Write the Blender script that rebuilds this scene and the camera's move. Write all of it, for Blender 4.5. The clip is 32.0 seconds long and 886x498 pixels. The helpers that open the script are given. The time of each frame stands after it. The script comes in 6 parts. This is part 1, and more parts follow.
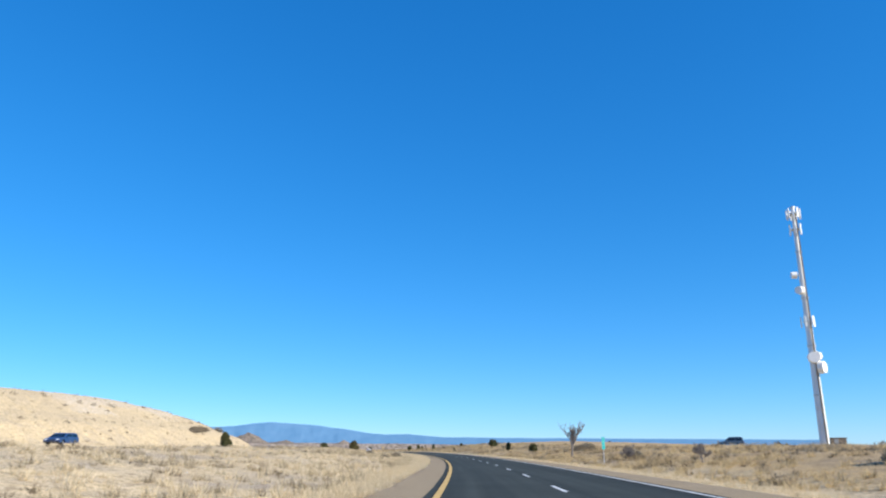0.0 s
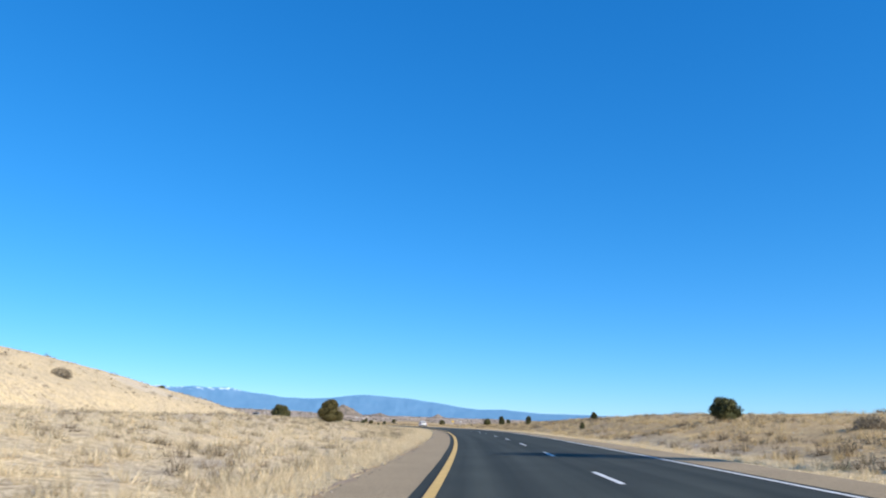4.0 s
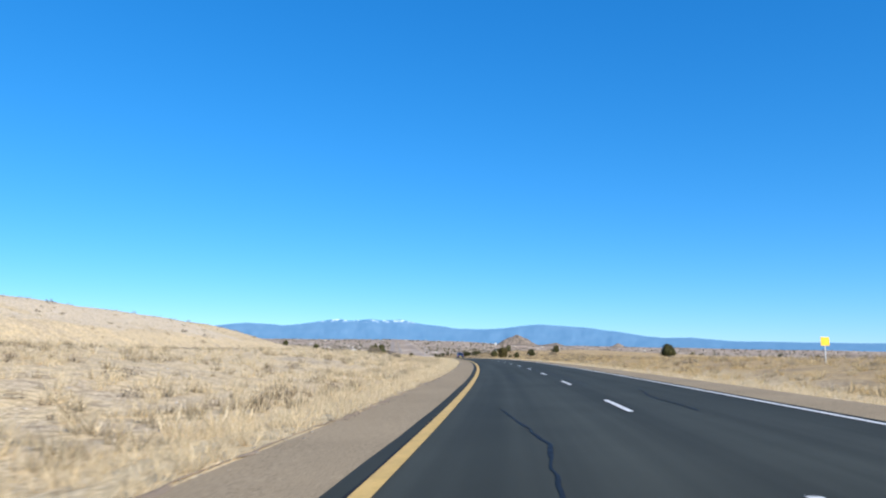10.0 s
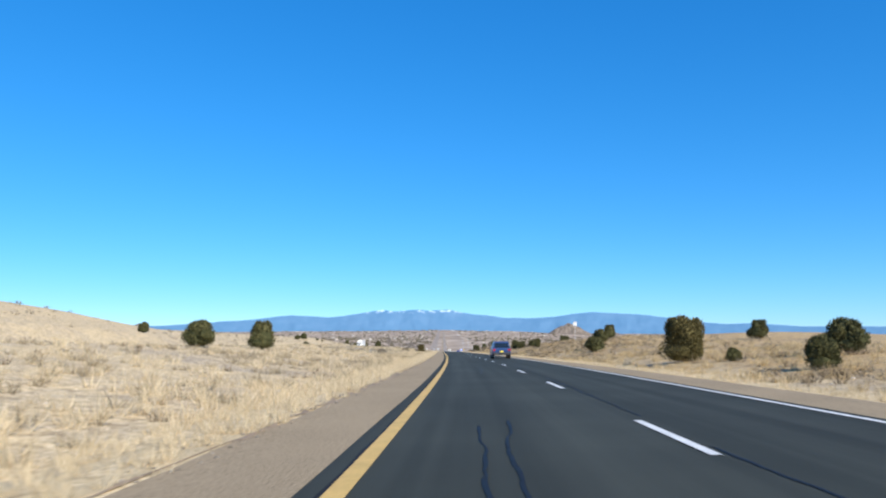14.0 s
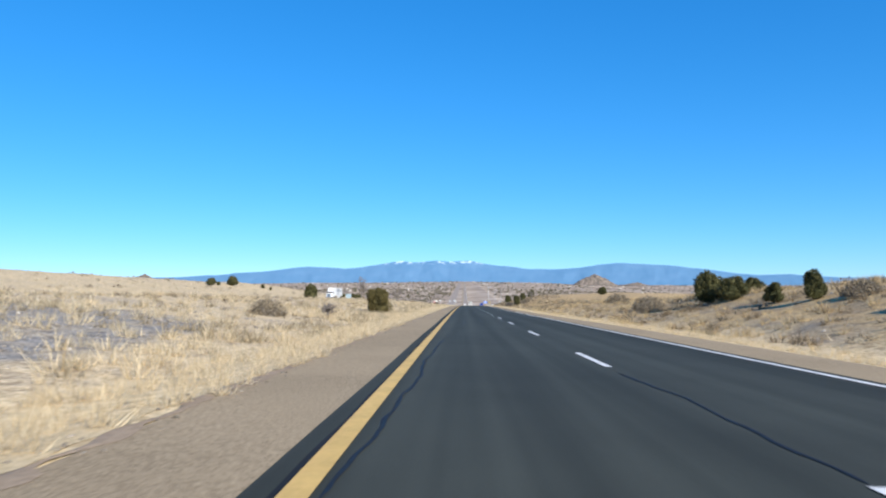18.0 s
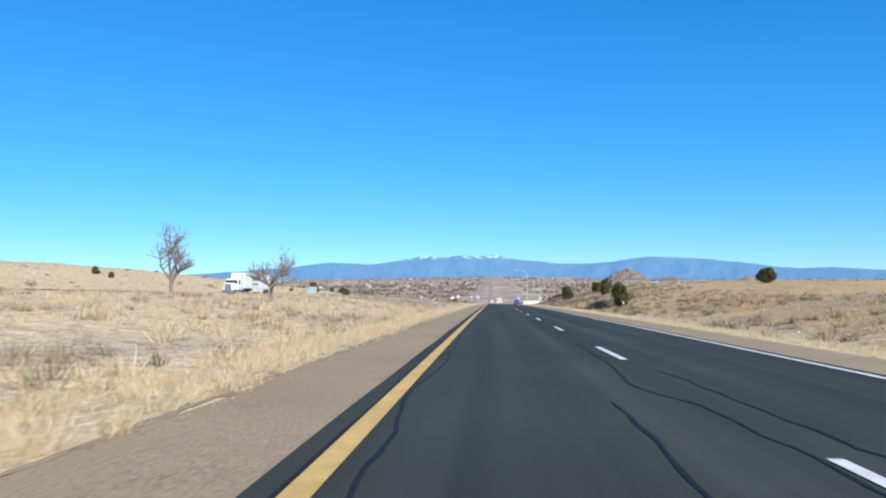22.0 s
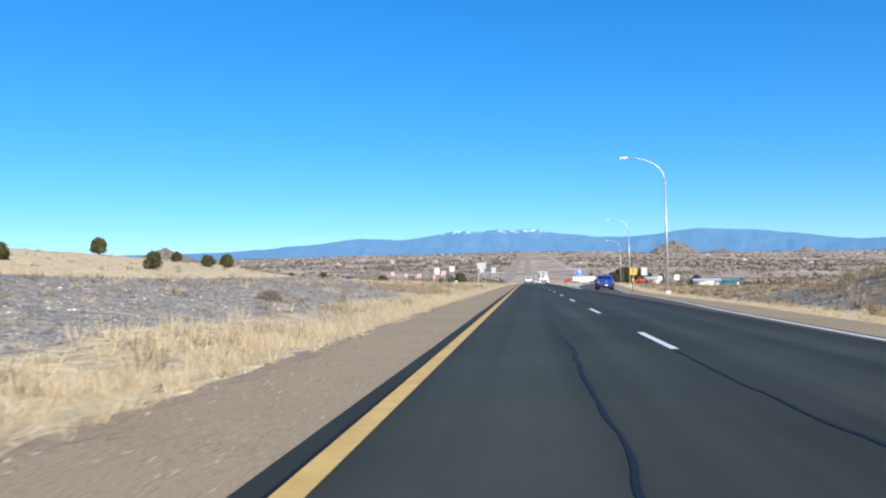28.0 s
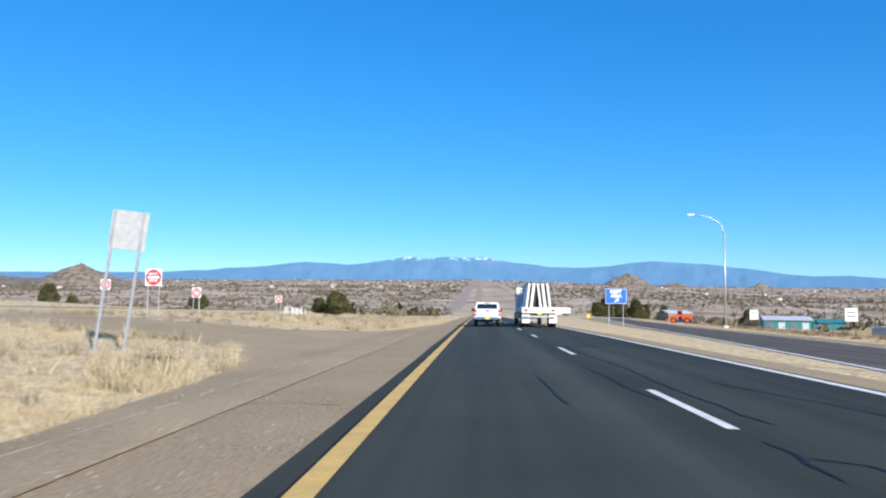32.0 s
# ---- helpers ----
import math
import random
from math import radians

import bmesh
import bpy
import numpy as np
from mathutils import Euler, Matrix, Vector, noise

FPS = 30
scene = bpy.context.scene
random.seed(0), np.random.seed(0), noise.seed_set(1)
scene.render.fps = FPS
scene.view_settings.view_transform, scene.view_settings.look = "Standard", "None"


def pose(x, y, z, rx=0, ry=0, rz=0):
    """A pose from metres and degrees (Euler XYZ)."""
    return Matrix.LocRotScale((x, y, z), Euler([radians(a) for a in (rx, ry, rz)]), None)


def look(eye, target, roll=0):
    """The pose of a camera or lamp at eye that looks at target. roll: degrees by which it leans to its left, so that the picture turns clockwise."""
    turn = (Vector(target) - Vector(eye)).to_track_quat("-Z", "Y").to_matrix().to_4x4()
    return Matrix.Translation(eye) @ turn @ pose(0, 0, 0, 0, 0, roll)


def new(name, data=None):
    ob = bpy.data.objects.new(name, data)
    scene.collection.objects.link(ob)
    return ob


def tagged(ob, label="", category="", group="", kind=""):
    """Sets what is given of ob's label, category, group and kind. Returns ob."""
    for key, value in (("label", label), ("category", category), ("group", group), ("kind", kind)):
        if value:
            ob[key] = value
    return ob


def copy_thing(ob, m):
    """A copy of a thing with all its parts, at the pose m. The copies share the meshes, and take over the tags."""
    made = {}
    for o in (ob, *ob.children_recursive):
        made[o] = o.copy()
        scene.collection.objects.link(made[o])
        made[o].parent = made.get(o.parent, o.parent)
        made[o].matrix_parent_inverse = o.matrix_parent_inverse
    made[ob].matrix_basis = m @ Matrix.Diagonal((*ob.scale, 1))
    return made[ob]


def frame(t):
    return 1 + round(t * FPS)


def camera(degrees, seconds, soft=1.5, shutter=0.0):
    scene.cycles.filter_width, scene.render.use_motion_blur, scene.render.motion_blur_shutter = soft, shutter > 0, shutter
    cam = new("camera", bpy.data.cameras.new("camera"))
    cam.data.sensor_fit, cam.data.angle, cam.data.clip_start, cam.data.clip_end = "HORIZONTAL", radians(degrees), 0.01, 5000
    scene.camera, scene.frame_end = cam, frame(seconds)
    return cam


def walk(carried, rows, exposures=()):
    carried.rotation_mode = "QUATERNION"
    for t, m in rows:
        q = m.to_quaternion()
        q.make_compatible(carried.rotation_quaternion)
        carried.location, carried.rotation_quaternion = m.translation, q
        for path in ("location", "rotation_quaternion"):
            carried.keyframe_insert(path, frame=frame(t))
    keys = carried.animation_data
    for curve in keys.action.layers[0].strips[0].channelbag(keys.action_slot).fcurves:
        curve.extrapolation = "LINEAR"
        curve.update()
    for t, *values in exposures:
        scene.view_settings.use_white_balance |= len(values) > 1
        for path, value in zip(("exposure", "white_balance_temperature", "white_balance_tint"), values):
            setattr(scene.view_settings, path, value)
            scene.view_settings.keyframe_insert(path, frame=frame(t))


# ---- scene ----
# ================= the road's line =================
# s: metres along the yellow line; l: metres to its right
CURVE = [63.48, 70.36, 77.24, 83.41, 87.26, 87.88, 86.51, 85.36, 84.78, 84.37, 84.88, 84.93, 81.3, 71.62, 55.93,
         35.95, 17.09, 4.11, -2.54, -5.2, -5.85, -3.26, 1.58, 4.4, 4.37, 2.79, 0.55, -1.95, -3.0, 0, 0]
GRADE = [-.0156, -.0152, -.0146, -.0125, -.0113, -.0138, -.0172, -.0176, -.0164, -.0159, -.0176, -.0204, -.023,
         -.024, -.0247, -.0256, -.0244, -.027, -.0291, -.0318, -.0324, -.0334, -.0327, -.0358, -.0388, -.040, -.040]
BANK = [-.0138, -.0181, -.0221, -.0256, -.0284, -.0308, -.0326, -.0332, -.0319, -.0284, -.0231, -.0157, -.0064,
        .0026, .0095, .0136, .0141, .0122, .0087, .0046, .001, 0, .0002, .001, .0017, .0022, .0027]
STEP = 2.5
TILT = 0.02  # the whole land climbs gently to the north
SS = np.arange(-3400, 5300, STEP)
_k = np.interp(SS, np.arange(-20, 1200, 40.0), np.array(CURVE) * 1e-5)
_k[SS > 1180] = 0
_k[SS < -60] = 0
_g = np.interp(SS, list(np.arange(-20, 1281, 50.0)) + [1400, 1500, 1700, 1800, 2600, 2700, 5300],
               GRADE + [-.038, -.030, -.002, .010, .014, .013, .013])


def _sum(v):
    return np.concatenate([[0], np.cumsum((v[1:] + v[:-1]) / 2 * STEP)])


_psi = _sum(_k)
_psi -= np.interp(1110, SS, _psi)
_X, _Y, _Z = _sum(-np.sin(_psi)), _sum(np.cos(_psi)), _sum(_g)
for _a in (_X, _Y, _Z):
    _a -= np.interp(0, SS, _a)
_B = np.interp(SS, np.arange(-20, 1281, 50.0), BANK)


def heading(s):
    return np.interp(s, SS, _psi)


def deck(s, l):
    """World place on the road's plane at s, l (numbers or arrays)."""
    s, l = np.asarray(s, float), np.asarray(l, float)
    p = np.interp(s, SS, _psi)
    near = np.clip(l, -150, 150)
    x = np.interp(s, SS, _X) + np.cos(p) * near + (l - near)
    y = np.interp(s, SS, _Y) + np.sin(p) * near
    z = np.interp(s, SS, _Z) - np.interp(s, SS, _B) * np.clip(l, -8, 12) + TILT * y
    z = z - 0.33 * np.clip((s - 1000) / 40, 0, 1) * np.clip((l - 7.2) / 3, 0, 1)  # the exit ramp falls away
    return np.stack([x, y, z], -1)


# ================= the camera =================
cam = camera(62.3, 32.0, soft=2.1, shutter=0.08)
EYE = 1.181
# t, s, l, yaw, pitch, roll
ROWS = [
    (0, -13.67, 0.99, -24.78, 14.49, -0.24),
    (1, 24.77, 0.98, -22.92, 13.69, 1.13),
    (2, 63.21, 1.05, -20.32, 14.12, 0.16),
    (2.5, 82.18, 0.94, -19.56, 13.64, -0.03),
    (4.5, 158.90, 0.93, -16.27, 12.38, -1.58),
    (5, 178.20, 1.09, -14.52, 12.32, -1.11),
    (6, 216.80, 1.44, -11.56, 13.41, -2.42),
    (7, 255.50, 1.18, -7.14, 11.07, -0.96),
    (8, 294.20, 0.94, -6.54, 9.31, 0.69),
    (9, 332.94, 1.15, -4.48, 8.96, -0.59),
    (10, 371.60, 1.27, -3.86, 7.08, -0.68),
    (11, 409.89, 1.29, -1.95, 6.03, -0.45),
    (12, 448.47, 1.27, -0.83, 5.37, -0.02),
    (13, 486.77, 1.23, 1.15, 5.49, 0.58),
    (14, 524.81, 1.11, -0.04, 6.35, 0.21),
    (14.5, 544.48, 0.97, 1.25, 5.84, 1.63),
    (17, 632.98, 1.01, 0.72, 3.25, 0.91),
    (18, 665.62, 1.02, 1.60, 2.63, 0.24),
    (19, 696.90, 0.98, 2.29, 2.58, -0.27),
    (20, 727.00, 0.93, 2.80, 1.77, -0.34),
    (21, 757.00, 1.08, 3.00, 2.38, 0.31),
    (22, 786.72, 1.17, 3.67, 2.34, 0.58),
    (23, 817.36, 1.24, 3.43, 1.88, 1.08),
    (24, 847.68, 1.19, 3.41, 0.80, 1.27),
    (25, 878.69, 1.13, 3.41, 1.29, 0.39),
    (27.5, 955.96, 1.30, 6.12, 0.26, 1.67),
    (28, 971.64, 1.33, 6.52, 0.56, 1.25),
    (29, 1002.75, 1.19, 8.94, 0.52, 0.77),
    (30, 1034.27, 1.33, 3.95, 2.92, 0.18),
    (30.5, 1050.24, 1.38, 3.88, 2.55, -0.72),
    (31, 1066.42, 1.29, 3.71, 3.43, -0.61),
    (32, 1098.13, 1.11, 2.76, 2.70, -0.41),
]
PATH = []
for t, s, l, yaw, pitch, roll in ROWS:
    x, y, z = deck(s, l)
    turn = pose(0, 0, 0, math.degrees(math.atan(TILT))) @ pose(0, 0, 0, 90 + pitch, roll, yaw)
    PATH.append((t, Matrix.Translation((x, y, z + EYE)) @ turn))
walk(cam, PATH, [(0.0, 0.49), (32.0, 0.49)])

# ================= sky and sun =================
SUN_AZ, SUN_EL = radians(146.5), radians(29)
world = bpy.data.worlds.new("World")
scene.world = world
world.use_nodes = True
wn = world.node_tree
sky = wn.nodes.new("ShaderNodeTexSky")
sky.sky_type, sky.sun_disc = "NISHITA", False
sky.sun_elevation, sky.sun_rotation = SUN_EL, SUN_AZ
sky.altitude, sky.air_density, sky.dust_density, sky.ozone_density = 1900, 1.0, 0.0, 3.0
hue = wn.nodes.new("ShaderNodeHueSaturation")
hue.inputs["Saturation"].default_value = 1.12
tint = wn.nodes.new("ShaderNodeMix")
tint.data_type, tint.blend_type = "RGBA", "MULTIPLY"
tint.inputs[0].default_value, tint.inputs[7].default_value = 1.0, (0.60, 0.93, 1.28, 1)
wn.links.new(sky.outputs[0], tint.inputs[6])
wn.links.new(tint.outputs[2], hue.inputs["Color"])
split, join = wn.nodes.new("ShaderNodeSeparateColor"), wn.nodes.new("ShaderNodeCombineColor")
wn.links.new(hue.outputs[0], split.inputs[0])
for ch, (gain, power) in enumerate(((0.98, 0.90), (1.31, 0.72), (1.95, 0.60))):
    pw, gn = wn.nodes.new("ShaderNodeMath"), wn.nodes.new("ShaderNodeMath")
    pw.operation, gn.operation = "POWER", "MULTIPLY"
    pw.inputs[1].default_value, gn.inputs[1].default_value = power, gain
    wn.links.new(split.outputs[ch], pw.inputs[0])
    wn.links.new(pw.outputs[0], gn.inputs[0])
    wn.links.new(gn.outputs[0], join.inputs[ch])
wn.links.new(join.outputs[0], wn.nodes["Background"].inputs[0])
wn.nodes["Background"].inputs[1].default_value = 0.115
sun = new("sun", bpy.data.lights.new("sun", "SUN"))
sun.data.energy, sun.data.angle, sun.data.color = 5.0, radians(0.53), (1.0, 0.918, 0.79)
sun.matrix_world = look((math.sin(SUN_AZ) * math.cos(SUN_EL), math.cos(SUN_AZ) * math.cos(SUN_EL), math.sin(SUN_EL)), (0, 0, 0))


# ================= materials =================
def shader(name, rough=0.8, metal=0.0, spec=0.5):
    m = bpy.data.materials.new(name)
    m.use_nodes = True
    n = m.node_tree
    b = n.nodes["Principled BSDF"]
    b.inputs["Roughness"].default_value, b.inputs["Metallic"].default_value = rough, metal
    b.inputs["Specular IOR Level"].default_value = spec
    return m, n, b


def noise_at(n, scale, detail=4.0, coords="Object"):
    tc = n.nodes.new("ShaderNodeTexCoord")
    t = n.nodes.new("ShaderNodeTexNoise")
    t.inputs["Scale"].default_value, t.inputs["Detail"].default_value = scale, detail
    n.links.new(tc.outputs[coords], t.inputs["Vector"])
    return t.outputs["Fac"]


def ramp(n, fac, stops):
    r = n.nodes.new("ShaderNodeValToRGB")
    while len(r.color_ramp.elements) < len(stops):
        r.color_ramp.elements.new(0.5)
    for e, (p, c) in zip(r.color_ramp.elements, stops):
        e.position, e.color = p, (*c, 1)
    n.links.new(fac, r.inputs[0])
    return r.outputs[0]


def mix(n, fac, a, b, kind="MIX"):
    m = n.nodes.new("ShaderNodeMix")
    m.data_type, m.blend_type = "RGBA", kind
    for sock, v in ((m.inputs[0], fac), (m.inputs[6], a), (m.inputs[7], b)):
        if isinstance(v, (int, float)):
            sock.default_value = v
        elif isinstance(v, tuple):
            sock.default_value = (*v, 1)
        else:
            n.links.new(v, sock)
    return m.outputs[2]


def bump(n, b, fac, strength=0.4, dist=0.02):
    k = n.nodes.new("ShaderNodeBump")
    k.inputs["Strength"].default_value, k.inputs["Distance"].default_value = strength, dist
    n.links.new(fac, k.inputs["Height"])
    n.links.new(k.outputs[0], b.inputs["Normal"])


def surface(name, dark, light, fine=8.0, coarse=0.6, rough=0.8, relief=0.3, dist=0.01, metal=0.0, spec=0.5, patch=0.5, coords="Object"):
    """A surface whose colour varies between dark and light at a fine and a coarse scale."""
    m, n, b = shader(name, rough, metal, spec)
    f, c = noise_at(n, fine, 6, coords), noise_at(n, coarse, 3, coords)
    a = ramp(n, f, [(0.3, dark), (0.7, light)])
    mid = tuple((x + y) / 2 for x, y in zip(dark, light))
    c2 = ramp(n, c, [(0.35, tuple(x * 0.8 for x in mid)), (0.65, tuple(min(1, x * 1.15) for x in mid))])
    n.links.new(mix(n, patch, a, c2), b.inputs["Base Color"])
    if relief:
        bump(n, b, f, relief, dist)
    return m


def plain(name, colour, rough=0.5, metal=0.0, spec=0.5, wear=0.12, scale=6.0):
    """Paint or plastic with slight wear."""
    m, n, b = shader(name, rough, metal, spec)
    f = noise_at(n, scale, 5)
    n.links.new(ramp(n, f, [(0.3, tuple(c * (1 - wear) for c in colour)), (0.7, tuple(min(1, c * (1 + wear)) for c in colour))]), b.inputs["Base Color"])
    r = ramp(n, f, [(0.2, (rough * 0.85,) * 3), (0.8, (min(1, rough * 1.2),) * 3)])
    n.links.new(r, b.inputs["Roughness"])
    return m


def asphalt(name, dark, light, streak, bands=False):
    m, n, b = shader(name, 0.88, 0, 0.18)
    fine = noise_at(n, 60, 4)
    tc = n.nodes.new("ShaderNodeTexCoord")
    st = n.nodes.new("ShaderNodeTexNoise")
    st.inputs["Scale"].default_value, st.inputs["Detail"].default_value = 1.0, 3
    mp = n.nodes.new("ShaderNodeMapping")
    mp.inputs["Scale"].default_value = (1.6, 0.02, 1)
    n.links.new(tc.outputs["UV"], mp.inputs[0])
    n.links.new(mp.outputs[0], st.inputs["Vector"])
    base = ramp(n, fine, [(0.3, dark), (0.75, light)])
    lanes = ramp(n, st.outputs["Fac"], [(0.35, tuple(c * streak for c in dark)), (0.65, light)])
    blotch = ramp(n, noise_at(n, 0.35, 5), [(0.3, (0.85,) * 3), (0.7, (1.1,) * 3)])
    across = n.nodes.new("ShaderNodeSeparateXYZ")
    n.links.new(tc.outputs["UV"], across.inputs[0])
    span = n.nodes.new("ShaderNodeMapRange")
    span.inputs["From Min"].default_value, span.inputs["From Max"].default_value = -0.35, 7.25
    n.links.new(across.outputs["X"], span.inputs["Value"])
    worn = ramp(n, span.outputs[0], [(0.0, (0.78,) * 3), (0.07, (0.92,) * 3), (0.17, (1.1,) * 3), (0.29, (0.92,) * 3), (0.40, (1.12,) * 3), (0.53, (0.86,) * 3), (0.66, (1.08,) * 3), (0.77, (0.84,) * 3), (0.87, (0.96,) * 3), (0.96, (0.68,) * 3)])
    both = mix(n, 1.0, mix(n, 0.55, base, lanes), blotch, "MULTIPLY")
    n.links.new(mix(n, 0.8 if bands else 0.0, both, mix(n, 1.0, both, worn, "MULTIPLY")), b.inputs["Base Color"])
    bump(n, b, fine, 0.35, 0.004)
    return m


def attribute(n, name):
    a = n.nodes.new("ShaderNodeAttribute")
    a.attribute_name = name
    return a.outputs["Fac"]


def times(n, a, b, op="MULTIPLY"):
    k = n.nodes.new("ShaderNodeMath")
    k.operation, k.use_clamp = op, True
    for sock, v in zip(k.inputs, (a, b)):
        if isinstance(v, (int, float)):
            sock.default_value = v
        else:
            n.links.new(v, sock)
    return k.outputs[0]


def ground_material():
    """Dry grassland: straw litter, brown soil and grey rubble in patches; duller scrubland across the valley, its blend
    with distance also put in for haze.
    """
    m, n, b = shader("dry_ground", 0.95, 0, 0.1)
    fine, grit, clump, mid, big = noise_at(n, 9.0, 8), noise_at(n, 2.6, 8), noise_at(n, 0.85, 7), noise_at(n, 0.28, 6), noise_at(n, 0.05, 5)
    straw = ramp(n, fine, [(0.30, (0.40, 0.297, 0.158)), (0.5, (0.65, 0.505, 0.292)), (0.70, (0.84, 0.69, 0.435))])
    soil = ramp(n, fine, [(0.30, (0.235, 0.186, 0.126)), (0.5, (0.415, 0.338, 0.245)), (0.70, (0.63, 0.53, 0.40))])
    gravel = ramp(n, fine, [(0.34, (0.13, 0.121, 0.108)), (0.52, (0.265, 0.246, 0.22)), (0.64, (0.40, 0.373, 0.335)), (0.70, (0.66, 0.63, 0.58))])
    tufts = ramp(n, clump, [(0.43, (0, 0, 0)), (0.56, (1, 1, 1))])
    broad = ramp(n, mid, [(0.40, (0.0,) * 3), (0.62, (1,) * 3)])
    wide = ramp(n, big, [(0.42, (0.0,) * 3), (0.62, (1,) * 3)])
    bare = mix(n, 0.45, tufts, mix(n, 0.35, broad, wide))
    worn = times(n, attribute(n, "bare"), ramp(n, clump, [(0.36, (0.5,) * 3), (0.56, (1,) * 3)]))
    bare = times(n, times(n, bare, 0.7), worn, "MAXIMUM")
    bare = times(n, bare, times(n, 1.0, times(n, attribute(n, "verge"), 0.75), "SUBTRACT"))
    land = mix(n, bare, straw, soil)
    rub = ramp(n, times(n, attribute(n, "rubble"), times(n, mid, 0.5, "SUBTRACT"), "ADD"), [(0.38, (0, 0, 0)), (0.62, (1, 1, 1))])
    stony = times(n, rub, ramp(n, clump, [(0.40, (0.72,) * 3), (0.56, (1,) * 3)]))
    land = mix(n, stony, land, gravel)
    chalk = ramp(n, fine, [(0.3, (0.44, 0.365, 0.265)), (0.7, (0.72, 0.62, 0.48))])
    crop = ramp(n, times(n, attribute(n, "chalk"), times(n, clump, 0.5, "SUBTRACT"), "ADD"), [(0.42, (0, 0, 0)), (0.62, (1, 1, 1))])
    land = mix(n, crop, land, chalk)
    speck = ramp(n, grit, [(0.36, (0.70, 0.67, 0.64)), (0.5, (0.99, 0.985, 0.98)), (0.66, (1.12, 1.1, 1.06))])
    land = mix(n, 1.0, land, speck, "MULTIPLY")
    land = mix(n, attribute(n, "bank"), land, mix(n, 1.0, land, (0.84, 0.76, 0.63), "MULTIPLY"))
    # far scrubland's own tone, mixed in with distance partly in place of haze
    valley = ramp(n, noise_at(n, 0.018, 7), [(0.36, (0.225, 0.172, 0.126)), (0.5, (0.38, 0.298, 0.222)), (0.64, (0.51, 0.415, 0.32))])
    n.links.new(mix(n, attribute(n, "valley"), land, valley), b.inputs["Base Color"])
    bump(n, b, grit, 0.45, 0.05)
    return m


GROUND = ground_material()
ASPHALT = asphalt("asphalt", (0.034, 0.038, 0.030), (0.061, 0.066, 0.053), 0.75, True)
RAMP_ASPHALT = asphalt("ramp_asphalt", (0.085, 0.071, 0.057), (0.142, 0.12, 0.097), 0.8)
# paled nearly to the ground's colour, standing in for haze over the far road
FAR_ASPHALT = asphalt("hazed_far_asphalt", (0.27, 0.222, 0.178), (0.40, 0.335, 0.272), 0.9)
OLD_ASPHALT = asphalt("old_asphalt", (0.06, 0.06, 0.06), (0.10, 0.10, 0.095), 0.8)
CHIP = surface("chip_seal_shoulder", (0.150, 0.112, 0.066), (0.510, 0.395, 0.250), 30, 0.4, 0.95, 0.5, 0.010, spec=0.1, patch=0.35)
GRAVEL = surface("crossover_gravel", (0.23, 0.174, 0.104), (0.49, 0.385, 0.245), 20, 0.35, 0.95, 0.6, 0.03, spec=0.1)
YELLOW = surface("yellow_line_paint", (0.52, 0.33, 0.09), (0.72, 0.48, 0.16), 14, 2, 0.7, 0.2, 0.003, spec=0.3)
WHITE_LINE = surface("white_line_paint", (0.56, 0.56, 0.53), (0.84, 0.84, 0.80), 18, 2, 0.7, 0.2, 0.003, spec=0.3)
TAR = plain("crack_tar", (0.009, 0.011, 0.015), 0.7, spec=0.3)


# ================= making meshes =================
def mesh_of(name, verts, faces, material=None, smooth=False):
    me = bpy.data.meshes.new(name)
    me.from_pydata([tuple(map(float, v)) for v in verts], [], [tuple(map(int, f)) for f in faces])
    me.update()
    if material:
        me.materials.append(material)
    if smooth:
        me.polygons.foreach_set("use_smooth", [True] * len(me.polygons))
    return me


def quads(rows, cols):
    i = np.arange(rows - 1)[:, None] * cols + np.arange(cols - 1)[None]
    return np.stack([i, i + 1, i + 1 + cols, i + cols], -1).reshape(-1, 4)


def grid_object(name, P, material, smooth=True, uv=None):
    """P: rows x cols x 3."""
    r, c, _ = P.shape
    me = bpy.data.meshes.new(name)
    f = quads(r, c)
    me.vertices.add(r * c)
    me.vertices.foreach_set("co", P.reshape(-1).astype(np.float32))
    me.loops.add(f.size)
    me.loops.foreach_set("vertex_index", f.reshape(-1).astype(np.int32))
    me.polygons.add(len(f))
    me.polygons.foreach_set("loop_start", (np.arange(len(f)) * 4).astype(np.int32))
    if smooth:
        me.polygons.foreach_set("use_smooth", np.ones(len(f), bool))
    if uv is not None:
        lay = me.uv_layers.new(name="UVMap")
        lay.data.foreach_set("uv", uv.reshape(-1, 2)[f.reshape(-1)].reshape(-1).astype(np.float32))
    me.update(calc_edges=True)
    me.validate()
    me.materials.append(material)
    return new(name, me)


def fbm(x, y, scale, octaves=4, seed=0.0):
    """Smooth value noise for arrays, about -1 to 1."""
    x, y = np.asarray(x, float) / scale + 17.3 * seed + 500, np.asarray(y, float) / scale + 9.1 * seed + 500
    out, amp = 0.0, 1.0
    for _ in range(octaves):
        xi, yi = np.floor(x).astype(np.int64), np.floor(y).astype(np.int64)
        u, v = x - xi, y - yi
        u, v = u * u * (3 - 2 * u), v * v * (3 - 2 * v)

        def h(a, b):
            n = (a * 374761393 + b * 668265263) & 0x7FFFFFFF
            n = ((n ^ (n >> 13)) * 1274126177) & 0x7FFFFFFF
            return ((n ^ (n >> 16)) & 0xFFFF) / 32767.5 - 1
        out = out + amp * ((h(xi, yi) * (1 - u) + h(xi + 1, yi) * u) * (1 - v) + (h(xi, yi + 1) * (1 - u) + h(xi + 1, yi + 1) * u) * v)
        x, y, amp = x * 2.03 + 5.1, y * 2.03 + 3.7, amp * 0.5
    return out / 1.6


